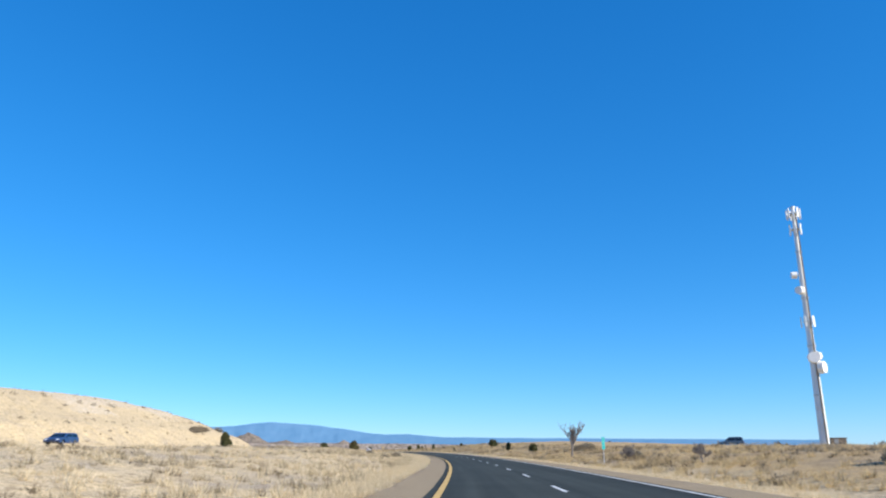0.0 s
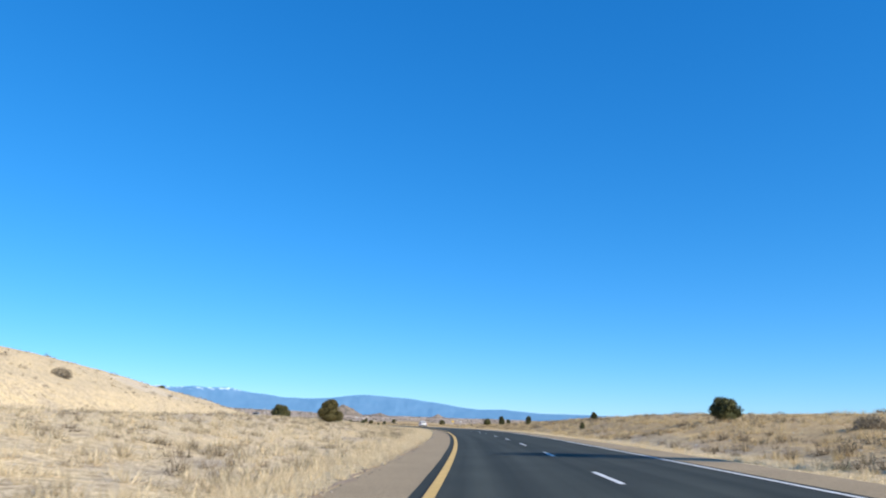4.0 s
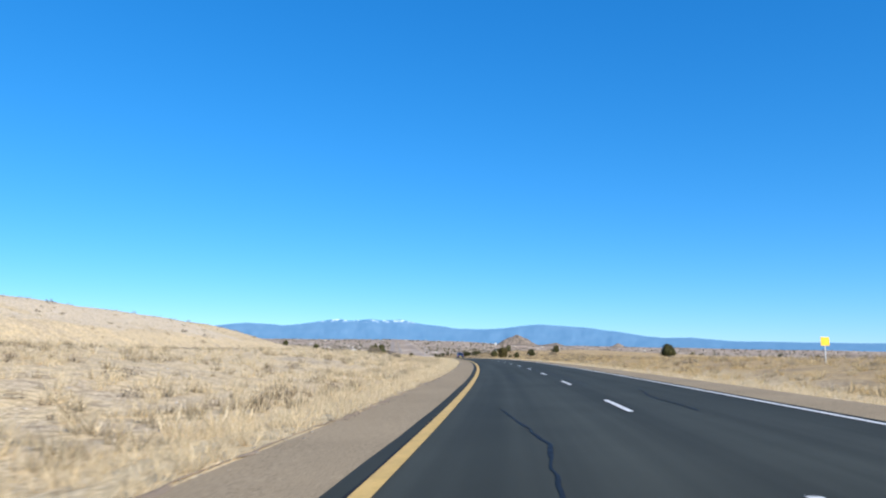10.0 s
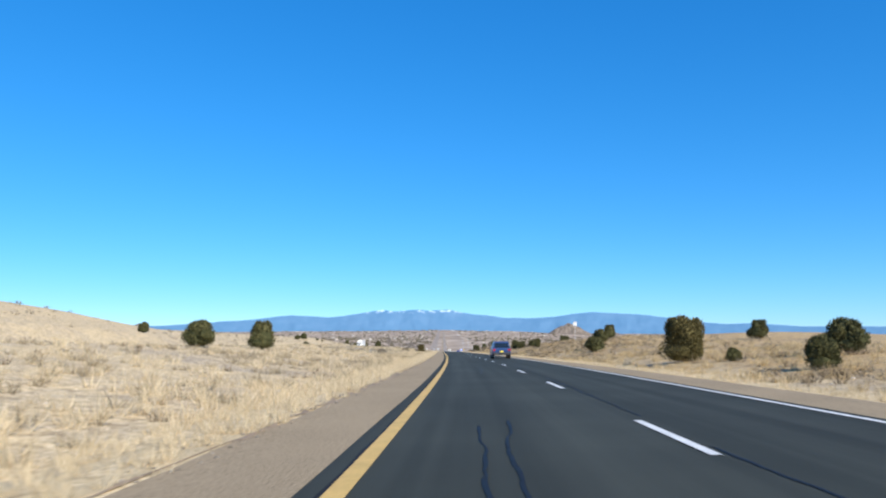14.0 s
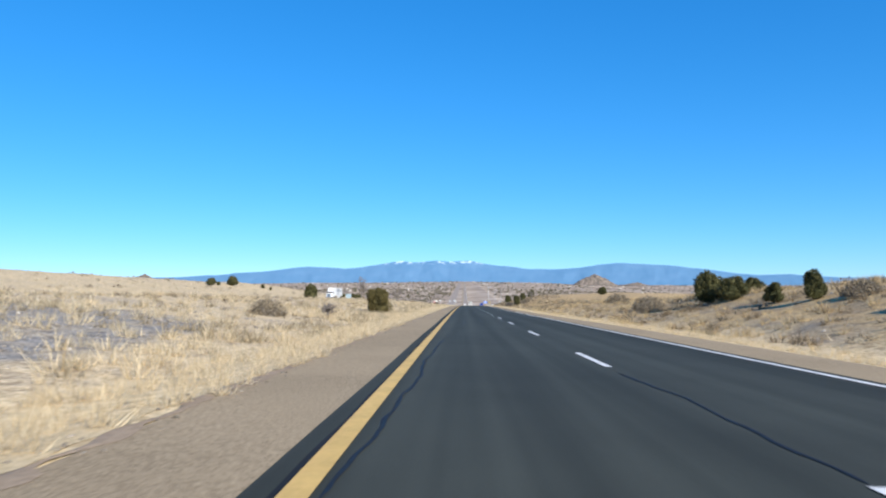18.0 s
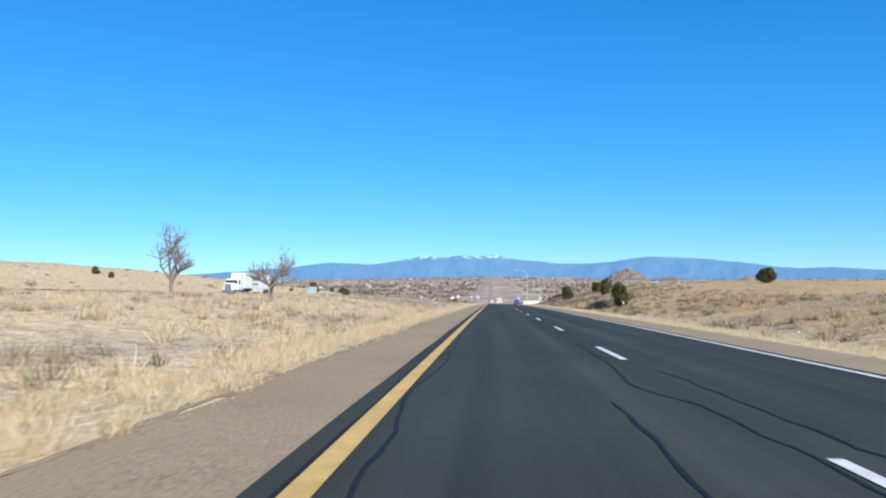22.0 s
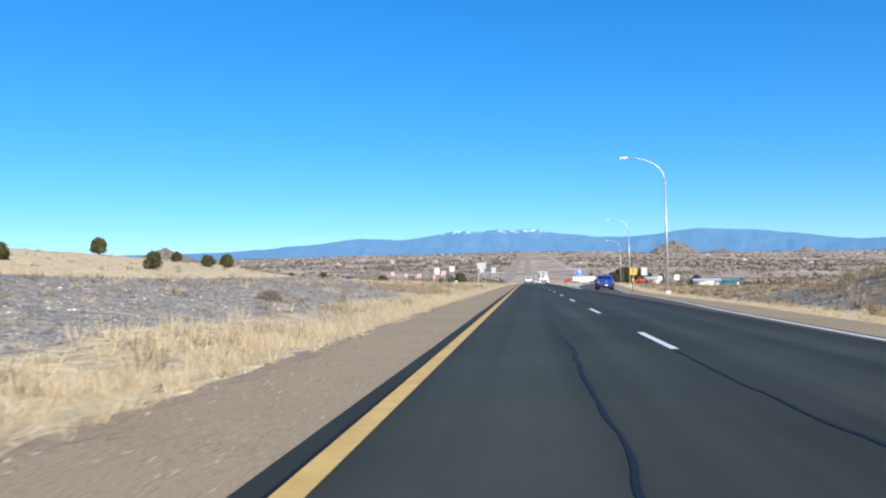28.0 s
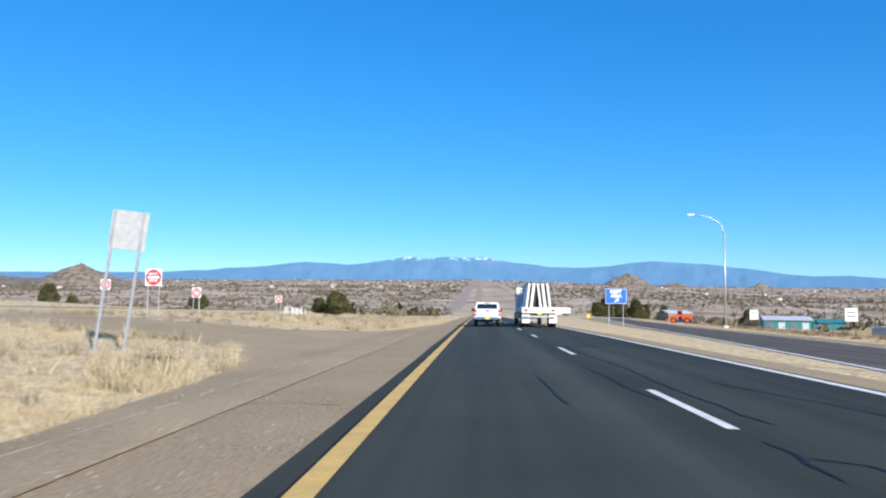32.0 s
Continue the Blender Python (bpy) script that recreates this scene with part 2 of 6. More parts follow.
# ================= the ground =================
def interp_rows(l, knots, columns):
    """For each point, the value at l along knots whose values (columns) vary from point to point."""
    out = np.zeros_like(l)
    for a in range(len(knots) - 1):
        w = np.clip((l - knots[a]) / (knots[a + 1] - knots[a]), 0, 1)
        inside = (l >= knots[a]) & (l <= knots[a + 1])
        w = w * w * (3 - 2 * w) * 0.5 + w * 0.5
        out = np.where(inside, columns[a] * (1 - w) + columns[a + 1] * w, out)
    out = np.where(l > knots[-1], columns[-1], out)
    return np.where(l < knots[0], columns[0], out)


RIGHT_EDGE_S = [-500, 967, 997, 1022, 1049, 1072, 1104, 1142, 1177, 1242, 1312, 1372]
RIGHT_EDGE_L = [6.97, 6.97, 7.7, 9.2, 11.2, 13.0, 16.0, 19.8, 23.0, 32.0, 43.0, 54.0]


def left_edge(s):
    """Where the left shoulder ends in the grass."""
    return np.interp(s, [0, 400, 850, 950, 1010, 1060, 1100], [-1.95, -1.92, -2.0, -2.1, -2.4, -2.3, -1.9])


def track_near(l):
    """The near side of the median crossover, which flares along the shoulder."""
    return np.interp(l, [-37, -18, -10, -6, -4.2, -3.4, -2.4, -1.7], [1129, 1122, 1121, 1119.5, 1114, 1108, 1096, 1086])


def track_far(l):
    return np.interp(l, [-37, -18, -8, -5, -2.4, -1.7], [1146, 1136, 1134, 1138, 1150, 1156])


def right_edge(s):
    """Where the paving's right white line runs: along the ramp from where it leaves."""
    return np.interp(s, RIGHT_EDGE_S, RIGHT_EDGE_L)


def rise(s, l):
    """The ground's height over the road's plane."""
    s, l = np.asarray(s, float), np.asarray(l, float)
    s, l = np.broadcast_arrays(s, l)
    s, l = s.copy(), l.copy()
    left = np.interp(s, [-100, 620, 692, 772, 972, 1042, 1072, 1108, 1162, 1312], [1.5, 1.45, 1.5, 1.6, 1.7, 1.65, 1.35, 1.0, 0.5, 0.0])
    hill = np.interp(s, [-100, 60, 160, 211, 300, 360, 420, 544, 600, 640, 666, 712, 850, 930, 985, 1060, 1140, 1185, 1230, 1312], [8.0, 10.0, 12.7, 12.7, 12.0, 10.4, 9.8, 9.6, 9.7, 9.6, 8.6, 6.2, 7.0, 8.2, 7.9, 7.2, 6.2, 3.0, 0.8, -2.0])
    far = np.interp(s, [-100, 150, 300, 400, 700, 1100, 1300], [13.0, 16.0, 16.0, 12.0, 5.0, 3.0, -3.0])
    over = np.interp(s, [-100, 620, 772, 920, 1042, 1108, 1312], [1.5, 1.5, 1.8, 2.25, 1.9, 1.1, 0.9])
    z = np.zeros_like(s)
    lk = [-1500, -260, -130, -75, -58, -50, -35, -28, -22, -14, -7, -4, -2.6]
    zero = np.zeros_like(s)
    z = np.where(l < -2.6, interp_rows(l, lk, [zero - 6, far * 0.8, far, hill, hill * 0.42 + 0.8, over, over, left * 0.55 + over * 0.45 - 0.25, left, left * 0.55, left * 0.05, zero - 0.14, zero - 0.03]), z)
    r = np.interp(s, [-100, 60, 142, 248, 324, 404, 474, 584, 656, 712, 772, 872, 917, 962, 1012, 1047, 1112, 1312],
                  [0.8, 0.85, 0.95, 1.75, 1.05, 0.5, 0.3, 0.7, 1.9, 1.9, 0.9, 0.8, 2.0, 2.5, 2.0, 0.2, -0.6, -1.2])
    e = right_edge(s) + 1.9
    d = l - e
    open_ = np.interp(s, [-100, 300, 420, 600, 800, 950, 1100], [-2, -2, -5, -4, -1, 1, -5])
    z = np.where(d > 0, interp_rows(d, [0, 1.5, 3.5, 7, 14, 23, 50, 200, 700, 1500],
                                    [zero - 0.03, zero - 0.2, zero - 0.25, r * 0.3 - 0.08, r * 1.05, r * 1.6, r * 2.0, open_, zero - 9 - 13 * np.clip((s - 1800) / 800, 0, 1), zero - 9 - 13 * np.clip((s - 1800) / 800, 0, 1)]), z)
    away = np.clip(np.where(l < 0, -2.6 - l, d) / 6, 0, 1)
    away = away * np.where((l < -2.6) & (l > -37) & (s > 1084) & (s < 1160), 0.15 + 0.85 * np.clip(np.maximum(track_near(l) - s, s - track_far(l)) / 6, 0, 1), 1.0)
    away = away * np.where((l < -34.5) & (l > -50.5), 0.12, 1.0)
    rough = 0.07 * fbm(s, l, 3.0, 3, 1) + 0.35 * fbm(s, l, 17, 3, 2) * np.clip(away * 1.0 - 0.3, 0, 1)
    z = z + away * rough + np.clip((np.abs(l) - 60) / 200, 0, 1) * 3.0 * fbm(s, l, 120, 3, 3)
    keep = np.clip((np.abs(s) - 1090) / 80, 0, 1) * np.clip((np.abs(l) - 60) / 300, 0, 1)
    return z + keep * 4 * fbm(s, l, 260, 3, 4)


def ground(s, l):
    p = deck(s, l)
    p[..., 2] += rise(s, l)
    return p


def on_ground(s, l, turn=0.0, scale=1.0, sink=0.0):
    """A pose standing on the ground at s, l, turned by degrees from the road's direction."""
    x, y, z = ground(np.array([s]), np.array([l]))[0]
    return Matrix.LocRotScale((x, y, z - sink), Euler((0, 0, float(heading(s)) + radians(turn))), (scale,) * 3)


def on_deck(s, l, turn=0.0, scale=1.0):
    x, y, z = deck(s, l)
    g = float(np.interp(s, SS, _g)) + TILT * math.cos(float(heading(s)))
    return Matrix.Translation((x, y, z)) @ Matrix.Rotation(float(heading(s)), 4, "Z") @ Matrix.Rotation(math.atan(g), 4, "X") @ Matrix.Rotation(radians(turn), 4, "Z")


gs = np.concatenate([np.arange(-3300, -390, 60), np.arange(-390, -40, 10), np.arange(-40, 1240, 2.2), np.arange(1240, 1500, 6), np.geomspace(1500, 5200, 110)])
gl = np.concatenate([-np.geomspace(60, 4200, 60)[::-1], np.arange(-58, -26, 2.0), np.arange(-26, -2.7, 0.7), [-2.6, -2.25, -1.95, -1.75, -1.45]])
gr = np.concatenate([[-0.4, 0.0], np.arange(0.7, 20, 0.7), np.arange(20, 50, 2.0), np.geomspace(50, 4200, 60)])
S_, L_ = np.meshgrid(gs, gl, indexing="ij")
E_ = right_edge(gs)[:, None] + 1.9
S2, L2 = np.broadcast_arrays(gs[:, None], E_ + gr[None])
SA, LA = np.concatenate([S_, S2], 1), np.concatenate([L_, L2], 1)
P = ground(SA, LA)
under = (LA > -1.6) & (LA < E_ - 0.3)
P[..., 2] -= np.where(under, 0.12, np.where((LA > -2.3) & (LA < 0), 0.014, 0.0))
land = grid_object("ground", P, GROUND)
RUBBLE = [(266, 306, -18, -7, 0.7), (628, 700, -21, -6, 0.75), (660, 735, 12, 24, 0.4), (874, 934, -23, -4.6, 1.2), (880, 962, 12, 22, 0.45), (948, 1052, -24, -6.4, 1.0), (958, 1022, 12, 24, 0.8)]
stony = np.zeros(SA.shape)
for s0, s1, l0, l1, k in RUBBLE:
    inside = np.minimum(np.minimum(SA - s0, s1 - SA) / 8, np.minimum(LA - l0, l1 - LA) / 2.2) + 0.7 * fbm(SA, LA, 6, 3, 61)
    stony = np.maximum(stony, k * np.clip(inside, 0, 1))
pale = np.zeros(SA.shape)
for s0, s1, l0, l1 in ((120, 250, -86, -64), (455, 590, -82, -55), (300, 350, -72, -58), (456, 488, -24, -8.5)):
    inside = np.minimum(np.minimum(SA - s0, s1 - SA) / min(25, (s1 - s0) / 4), np.minimum(LA - l0, l1 - LA) / 6) + 0.8 * fbm(SA, LA, 12, 3, 64)
    pale = np.maximum(pale, np.clip(inside, 0, 0.53))
side = np.where(LA < 0, left_edge(SA) - LA, LA - right_edge(SA) - 2.0)
for name, value in (("rubble", stony), ("chalk", pale), ("verge", np.clip(1.6 - side / 1.9 + 0.35 * fbm(SA, LA, 3, 3, 62), 0, 1)), ("bare", np.clip(0.02 - 2.2 * fbm(SA, LA, 5, 3, 24), 0, 1) * np.clip((70 - np.abs(LA)) / 20, 0, 1)), ("bank", np.clip((LA - right_edge(SA) - 5) / 4 + 0.3 * fbm(SA, LA, 9, 3, 65), 0, 1)), ("valley", np.clip((SA - 1230) / 500, 0, 1))):
    land.data.attributes.new(name, "FLOAT", "POINT").data.foreach_set("value", value.reshape(-1).astype(np.float32))
tagged(land, "dry straw-coloured grassland rolling down into a wide valley", "ground", kind="structure")

# ================= the road =================
rs = np.concatenate([np.arange(-390, 1300, 2.5), np.arange(1300, 4200, 12.5)])


def strip(name, l0, l1, material, lift=0.0, s=None, cols=2):
    s = rs if s is None else s
    w = np.linspace(0, 1, cols)[None]
    a = l0(s) if callable(l0) else np.full(len(s), float(l0))
    b = l1(s) if callable(l1) else np.full(len(s), float(l1))
    L = a[:, None] * (1 - w) + b[:, None] * w
    Sg = np.broadcast_to(s[:, None], L.shape)
    P = deck(Sg, L)
    P[..., 2] += lift
    return grid_object(name, P, material, True, np.stack([L, Sg], -1))


near_s = np.arange(-390, 1345, 2.5)
far_s = np.arange(1342.5, 4200, 12.5)
road = tagged(strip("road", lambda s: -0.35 + 0.03 * fbm(s, s * 0, 3, 3, 2), 7.25, ASPHALT, 0.0, s=near_s, cols=9), "two-lane dark grey asphalt highway with tar-sealed cracks", "road", kind="structure")
tagged(strip("shoulder_left", lambda s: left_edge(s) + 0.16 * fbm(s, s * 0, 3, 4, 3), -0.28, CHIP, -0.004, cols=4), "tan chip-sealed shoulder beside the yellow line", "road shoulder", kind="structure")
SOIL = surface("red_brown_soil", (0.20, 0.145, 0.095), (0.42, 0.325, 0.225), 14, 0.8, 0.95, 0.5, 0.02, spec=0.1)
soil_out = lambda s: left_edge(s) - 0.10 - np.clip(0.30 * fbm(s, s * 0, 1.1, 5, 13) + 0.16 * fbm(s, s * 0, 9, 2, 15), 0.0, 0.5)
soil_in = lambda s: left_edge(s) - 0.08 + np.clip(0.05 + 0.30 * fbm(s, s * 0, 0.8, 5, 14) + 0.2 * fbm(s, s * 0, 9, 2, 16), 0.0, 0.42)
es = np.arange(-20, 1098, 0.22)
w4 = np.linspace(0, 1, 4)[None]
SL = soil_out(es)[:, None] * (1 - w4) + soil_in(es)[:, None] * w4
SG = np.broadcast_to(es[:, None], SL.shape)
SP = ground(SG, SL)
SP[..., 2] += np.array([-0.012, 0.008, 0.008, 0.0])
tagged(grid_object("soil_edge", SP, SOIL), "ragged reddish soil between the shoulder and the grass", "soil", kind="structure")
tagged(strip("shoulder_right", 7.25, lambda s: right_edge(s) + 1.9 + 0.1 * fbm(s, s * 0, 5, 3, 7), CHIP, -0.008, s=near_s, cols=24), "tan gravelly shoulder beside the white edge line", "road shoulder", kind="structure")
tagged(strip("road_far", -0.35, 7.25, FAR_ASPHALT, 0.0, s=far_s, cols=3), "grey highway paled with painted haze, climbing the far side of the valley", "road", kind="structure")
tagged(strip("shoulder_right_far", 7.25, 9.0, CHIP, -0.004, s=far_s), "tan gravelly shoulder of the far road", "road shoulder", kind="structure")
THATCH = surface("straw_thatch", (0.27, 0.20, 0.11), (0.80, 0.64, 0.39), 22, 1.6, 0.95, 0.5, 0.03, spec=0.1)


def thatch(name, inner, outer, s):
    w = np.linspace(0, 1, 11)[None]
    L = inner(s)[:, None] * (1 - w) + outer(s)[:, None] * w
    Sg = np.broadcast_to(s[:, None], L.shape)
    P = ground(Sg, L)
    P[..., 2] += (0.006 + 0.05 * np.clip(fbm(Sg, L, 0.7, 3, 4), 0, 1.2)) * np.sin(np.pi * np.clip(w * 0.98 + 0.03, 0, 1)) - 0.01
    return tagged(grid_object(name, P, THATCH), "matted pale straw along the edge of the shoulder", "grass", kind="stuff")


ths = np.arange(-16, 1180, 0.4)
thatch("left_thatch", lambda s: left_edge(s) - 0.14 + 0.24 * fbm(s, s * 0, 1.6, 5, 31), lambda s: left_edge(s) - 2.4 + 0.9 * fbm(s, s * 0, 4.0, 4, 32), ths[(ths < 1090)])
thatch("right_thatch", lambda s: right_edge(s) + 2.2 + 0.25 * fbm(s, s * 0, 2.5, 4, 33), lambda s: right_edge(s) + 4.6 + 0.9 * fbm(s, s * 0, 4.0, 4, 34), ths)
ramp_left = lambda s: np.interp(s, [1058, 1092, 1117, 1177, 1242, 1312, 1372], [7.35, 9.4, 11.6, 18, 27, 38, 49])
ramp_s = np.arange(972, 1345, 2.5)
tagged(strip("exit_ramp", lambda s: np.where(s < 1058, 7.2, ramp_left(s) - 0.2), lambda s: right_edge(s) + 0.25, RAMP_ASPHALT, 0.012, s=ramp_s, cols=24), "worn grey asphalt exit ramp leaving the highway", "ramp", kind="structure")


def line(name, l0, w, material, s, label):
    a = (lambda q: l0(q) - w / 2) if callable(l0) else l0 - w / 2
    b = (lambda q: l0(q) + w / 2) if callable(l0) else l0 + w / 2
    o = strip(name, a, b, material, 0.020 if name.startswith("ramp") else 0.009, s=s)
    o.parent = road
    return tagged(o, label)


JOINT = asphalt("joint_tar", (0.008, 0.009, 0.011), (0.02, 0.021, 0.023), 0.8)
strip("edge_joint", lambda s: -0.145 + 0.02 * fbm(s, s * 0, 1.5, 3, 41), lambda s: -0.095 + 0.012 * fbm(s, s * 0, 1.0, 3, 42), JOINT, 0.006, s=np.arange(-20, 1200, 0.5)).parent = road
line("yellow_line", 0.0, 0.20, YELLOW, rs, "worn yellow left edge line")
line("edge_line", 6.97, 0.13, WHITE_LINE, np.arange(-390, 974, 2.5), "white right edge line")
line("gore_line", 6.97, 0.2, WHITE_LINE, np.concatenate([np.arange(1048, 1300, 2.5), np.arange(1300, 4200, 12.5)]), "white line past the exit")
line("ramp_line", ramp_left, 0.2, WHITE_LINE, np.arange(1058, 1345, 2.5), "white line of the ramp")
line("ramp_edge_line", right_edge, 0.13, WHITE_LINE, np.arange(969, 1345, 2.5), "white outer line of the ramp")
for k in range(-4, 125):
    s1 = k * 12.19
    if s1 < -40:
        continue
    o = strip("lane_dash", 3.60, 3.73, WHITE_LINE, 0.009, s=np.array([s1 - 3.6, s1 - 2.4, s1 - 1.2, s1]))
    o.parent = road


def opposite(name, l0, l1, material, lift, opp_s):
    w = np.linspace(0, 1, 3)[None]
    near = 24 * np.clip((opp_s[:, None] - 1250) / 400, 0, 1)
    L = np.broadcast_to(l0 + (l1 - l0) * w + near, (len(opp_s), 3))
    Sg = np.broadcast_to(opp_s[:, None], L.shape)
    P = deck(Sg, L)
    P[..., 2] += rise(Sg, L * 0 - 42 + near)[:, 1:2] + lift
    return grid_object(name, P, material, True, np.stack([L, Sg], -1))


tagged(opposite("opposite_road_far", -48, -36, FAR_ASPHALT, 0.12, far_s), "far carriageway paled with painted haze across the valley", "road", kind="structure")
tagged(opposite("opposite_road", -48, -36, OLD_ASPHALT, 0.08, near_s[::2]), "grey asphalt carriageway for oncoming traffic", "road", kind="structure")

# ================= mountains and far hills =================
MOUNT = [(-60, .3), (-35, .39), (-32, .44), (-24.4, .52), (-20.4, .56), (-17.5, .73), (-13.75, 1.04), (-10.9, 1.34), (-8.1, 1.21), (-6.8, 1.29), (-5.4, 1.56), (-3.8, 1.77),
         (-2.8, 1.64), (-1.3, 1.81), (-.2, 1.72), (1.4, 1.79), (2.5, 1.53), (5.5, 1.16), (8.1, 1.05), (9.7, 1.13), (11, 1.37), (12.4, 1.49), (15.8, 1.32), (18.5, 1.01),
         (21.1, .62), (22.1, .53), (24.2, .59), (25.3, .47), (27.2, .34), (32, .3), (60, .25)]


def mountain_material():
    m, n, b = shader("hazed_mountain", 1.0, 0, 0.0)
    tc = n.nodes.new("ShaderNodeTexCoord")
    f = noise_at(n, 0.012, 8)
    # the blue of the slopes is distance haze put into the base colour
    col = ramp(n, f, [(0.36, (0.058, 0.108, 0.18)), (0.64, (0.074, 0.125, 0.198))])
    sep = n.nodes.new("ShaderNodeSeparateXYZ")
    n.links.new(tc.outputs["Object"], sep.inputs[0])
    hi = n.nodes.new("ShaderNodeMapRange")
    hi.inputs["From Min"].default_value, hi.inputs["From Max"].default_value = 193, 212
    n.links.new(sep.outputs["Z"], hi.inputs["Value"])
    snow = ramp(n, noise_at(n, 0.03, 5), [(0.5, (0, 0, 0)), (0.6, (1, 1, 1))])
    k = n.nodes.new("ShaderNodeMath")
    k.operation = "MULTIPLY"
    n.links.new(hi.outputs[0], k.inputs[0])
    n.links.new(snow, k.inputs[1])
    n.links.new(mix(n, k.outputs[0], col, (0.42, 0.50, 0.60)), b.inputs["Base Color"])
    # an even blue glow on the slopes adds the rest of the haze
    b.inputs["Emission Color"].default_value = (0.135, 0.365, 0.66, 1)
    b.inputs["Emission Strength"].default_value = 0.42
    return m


def mountains():
    az = np.radians(np.linspace(-58, 58, 900))
    el = np.interp(np.degrees(az), [a for a, _ in MOUNT], [e for _, e in MOUNT])
    el = el + 0.05 * fbm(np.degrees(az), az * 0, 1.3, 5, 11) * np.clip(el, 0.3, 1)
    top = -17 + 4400 * np.tan(np.radians(el))
    rows, foot = [], -40.0
    for k, w in enumerate(np.linspace(0, 1, 14)):
        rib = fbm(np.degrees(az) * 1.0, az * 0 + w * 1.6, 0.9, 5, 5)
        d = 4400 - 330 * (1 - w) + 50 * rib * math.sin(math.pi * w)
        z = foot + (top - foot) * np.clip(w ** 1.3 + 0.06 * rib * math.sin(math.pi * w), 0, 1)
        rows.append(np.stack([62 + d * np.sin(az), 560 + d * np.cos(az), z + TILT * (560 + d * np.cos(az))], -1))
    rows.insert(0, rows[0] * np.array([1, 1, 0]) + np.array([0, 0, -90.0]))
    return np.array(rows)


tagged(grid_object("backdrop", mountains(), mountain_material()), "distant mountain range in painted blue haze with patches of snow", "mountains", kind="structure")

# ================= helpers for things =================
UP = Vector((0, 0, 1))


def part(name, bm, material, parent, label="", smooth=False):
    """Links a bmesh (or a mesh) as one mesh object under a thing or a part."""
    if isinstance(bm, bpy.types.Mesh):
        me = bm
    else:
        me = bpy.data.meshes.new(name)
        bm.to_mesh(me)
        bm.free()
    if not me.materials:
        me.materials.append(material)
    if smooth:
        me.polygons.foreach_set("use_smooth", [True] * len(me.polygons))
    ob = new(name, me)
    ob.parent = parent
    if label:
        tagged(ob, label)
    return ob


def box(size, at=(0, 0, 0), bevel=0.0, bm=None, taper=(1, 1), turn=None, seg=2):
    """A box of that size with its middle at a place; taper: how much narrower its top is."""
    bm = bm or bmesh.new()
    got = bmesh.ops.create_cube(bm, size=1.0)["verts"]
    for v in got:
        k = v.co.z > 0
        v.co = Vector((v.co.x * size[0] * (taper[0] if k else 1), v.co.y * size[1] * (taper[1] if k else 1), v.co.z * size[2]))
    if bevel:
        edges = {e for v in got for e in v.link_edges}
        got = [v for v in bmesh.ops.bevel(bm, geom=list(edges), offset=bevel, segments=seg, affect="EDGES", profile=0.6)["verts"]]
        got = list({v for f in {f for v in got for f in v.link_faces} for v in f.verts})
    m = Matrix.Translation(at) @ (turn or Matrix.Identity(4))
    bmesh.ops.transform(bm, matrix=m, verts=got)
    return bm


def rod(a, b, r0, r1=None, seg=8, bm=None):
    """A round bar from a to b."""
    bm = bm or bmesh.new()
    a, b = Vector(a), Vector(b)
    d = b - a
    m = Matrix.Translation((a + b) / 2) @ d.to_track_quat("Z", "Y").to_matrix().to_4x4()
    bmesh.ops.create_cone(bm, cap_ends=True, segments=seg, radius1=r0, radius2=r0 if r1 is None else r1, depth=d.length, matrix=m)
    return bm


def pipe(points, r, seg=8):
    """A bent bar along points."""
    bm = bmesh.new()
    pts = [Vector(p) for p in points]
    rings = []
    for i, p in enumerate(pts):
        d = (pts[min(i + 1, len(pts) - 1)] - pts[max(i - 1, 0)]).normalized()
        q = d.to_track_quat("Z", "Y")
        rr = r(i / (len(pts) - 1)) if callable(r) else r
        rings.append([bm.verts.new(p + q @ Vector((rr * math.cos(a), rr * math.sin(a), 0))) for a in [2 * math.pi * k / seg for k in range(seg)]])
    for a, b in zip(rings, rings[1:]):
        for k in range(seg):
            bm.faces.new((a[k], a[(k + 1) % seg], b[(k + 1) % seg], b[k]))
    bm.faces.new(rings[0][::-1])
    bm.faces.new(rings[-1])
    return bm


def prism(outline, x0, x1, bevel=0.0, taper=None):
    """A side outline (y, z) pulled across from x0 to x1; taper(z): how much narrower it is at a height."""
    bm = bmesh.new()
    a = [bm.verts.new((x0 * (taper(z) if taper else 1), y, z)) for y, z in outline]
    b = [bm.verts.new((x1 * (taper(z) if taper else 1), y, z)) for y, z in outline]
    bm.faces.new(a[::-1])
    bm.faces.new(b)
    n = len(a)
    for i in range(n):
        bm.faces.new((a[i], a[(i + 1) % n], b[(i + 1) % n], b[i]))
    bmesh.ops.recalc_face_normals(bm, faces=bm.faces)
    if bevel:
        bmesh.ops.bevel(bm, geom=list(bm.edges), offset=bevel, segments=2, affect="EDGES", profile=0.6)
    return bm


def sheet(corners, thick=0.01, bm=None):
    """A thin pane through four corners, with thickness along its normal."""
    bm = bm or bmesh.new()
    c = [Vector(p) for p in corners]
    n = (c[1] - c[0]).cross(c[3] - c[0]).normalized() * thick
    v = [bm.verts.new(p) for p in c] + [bm.verts.new(p + n) for p in c]
    for f in ((3, 2, 1, 0), (4, 5, 6, 7), (0, 1, 5, 4), (1, 2, 6, 5), (2, 3, 7, 6), (3, 0, 4, 7)):
        bm.faces.new([v[i] for i in f])
    bmesh.ops.recalc_face_normals(bm, faces=bm.faces)
    return bm


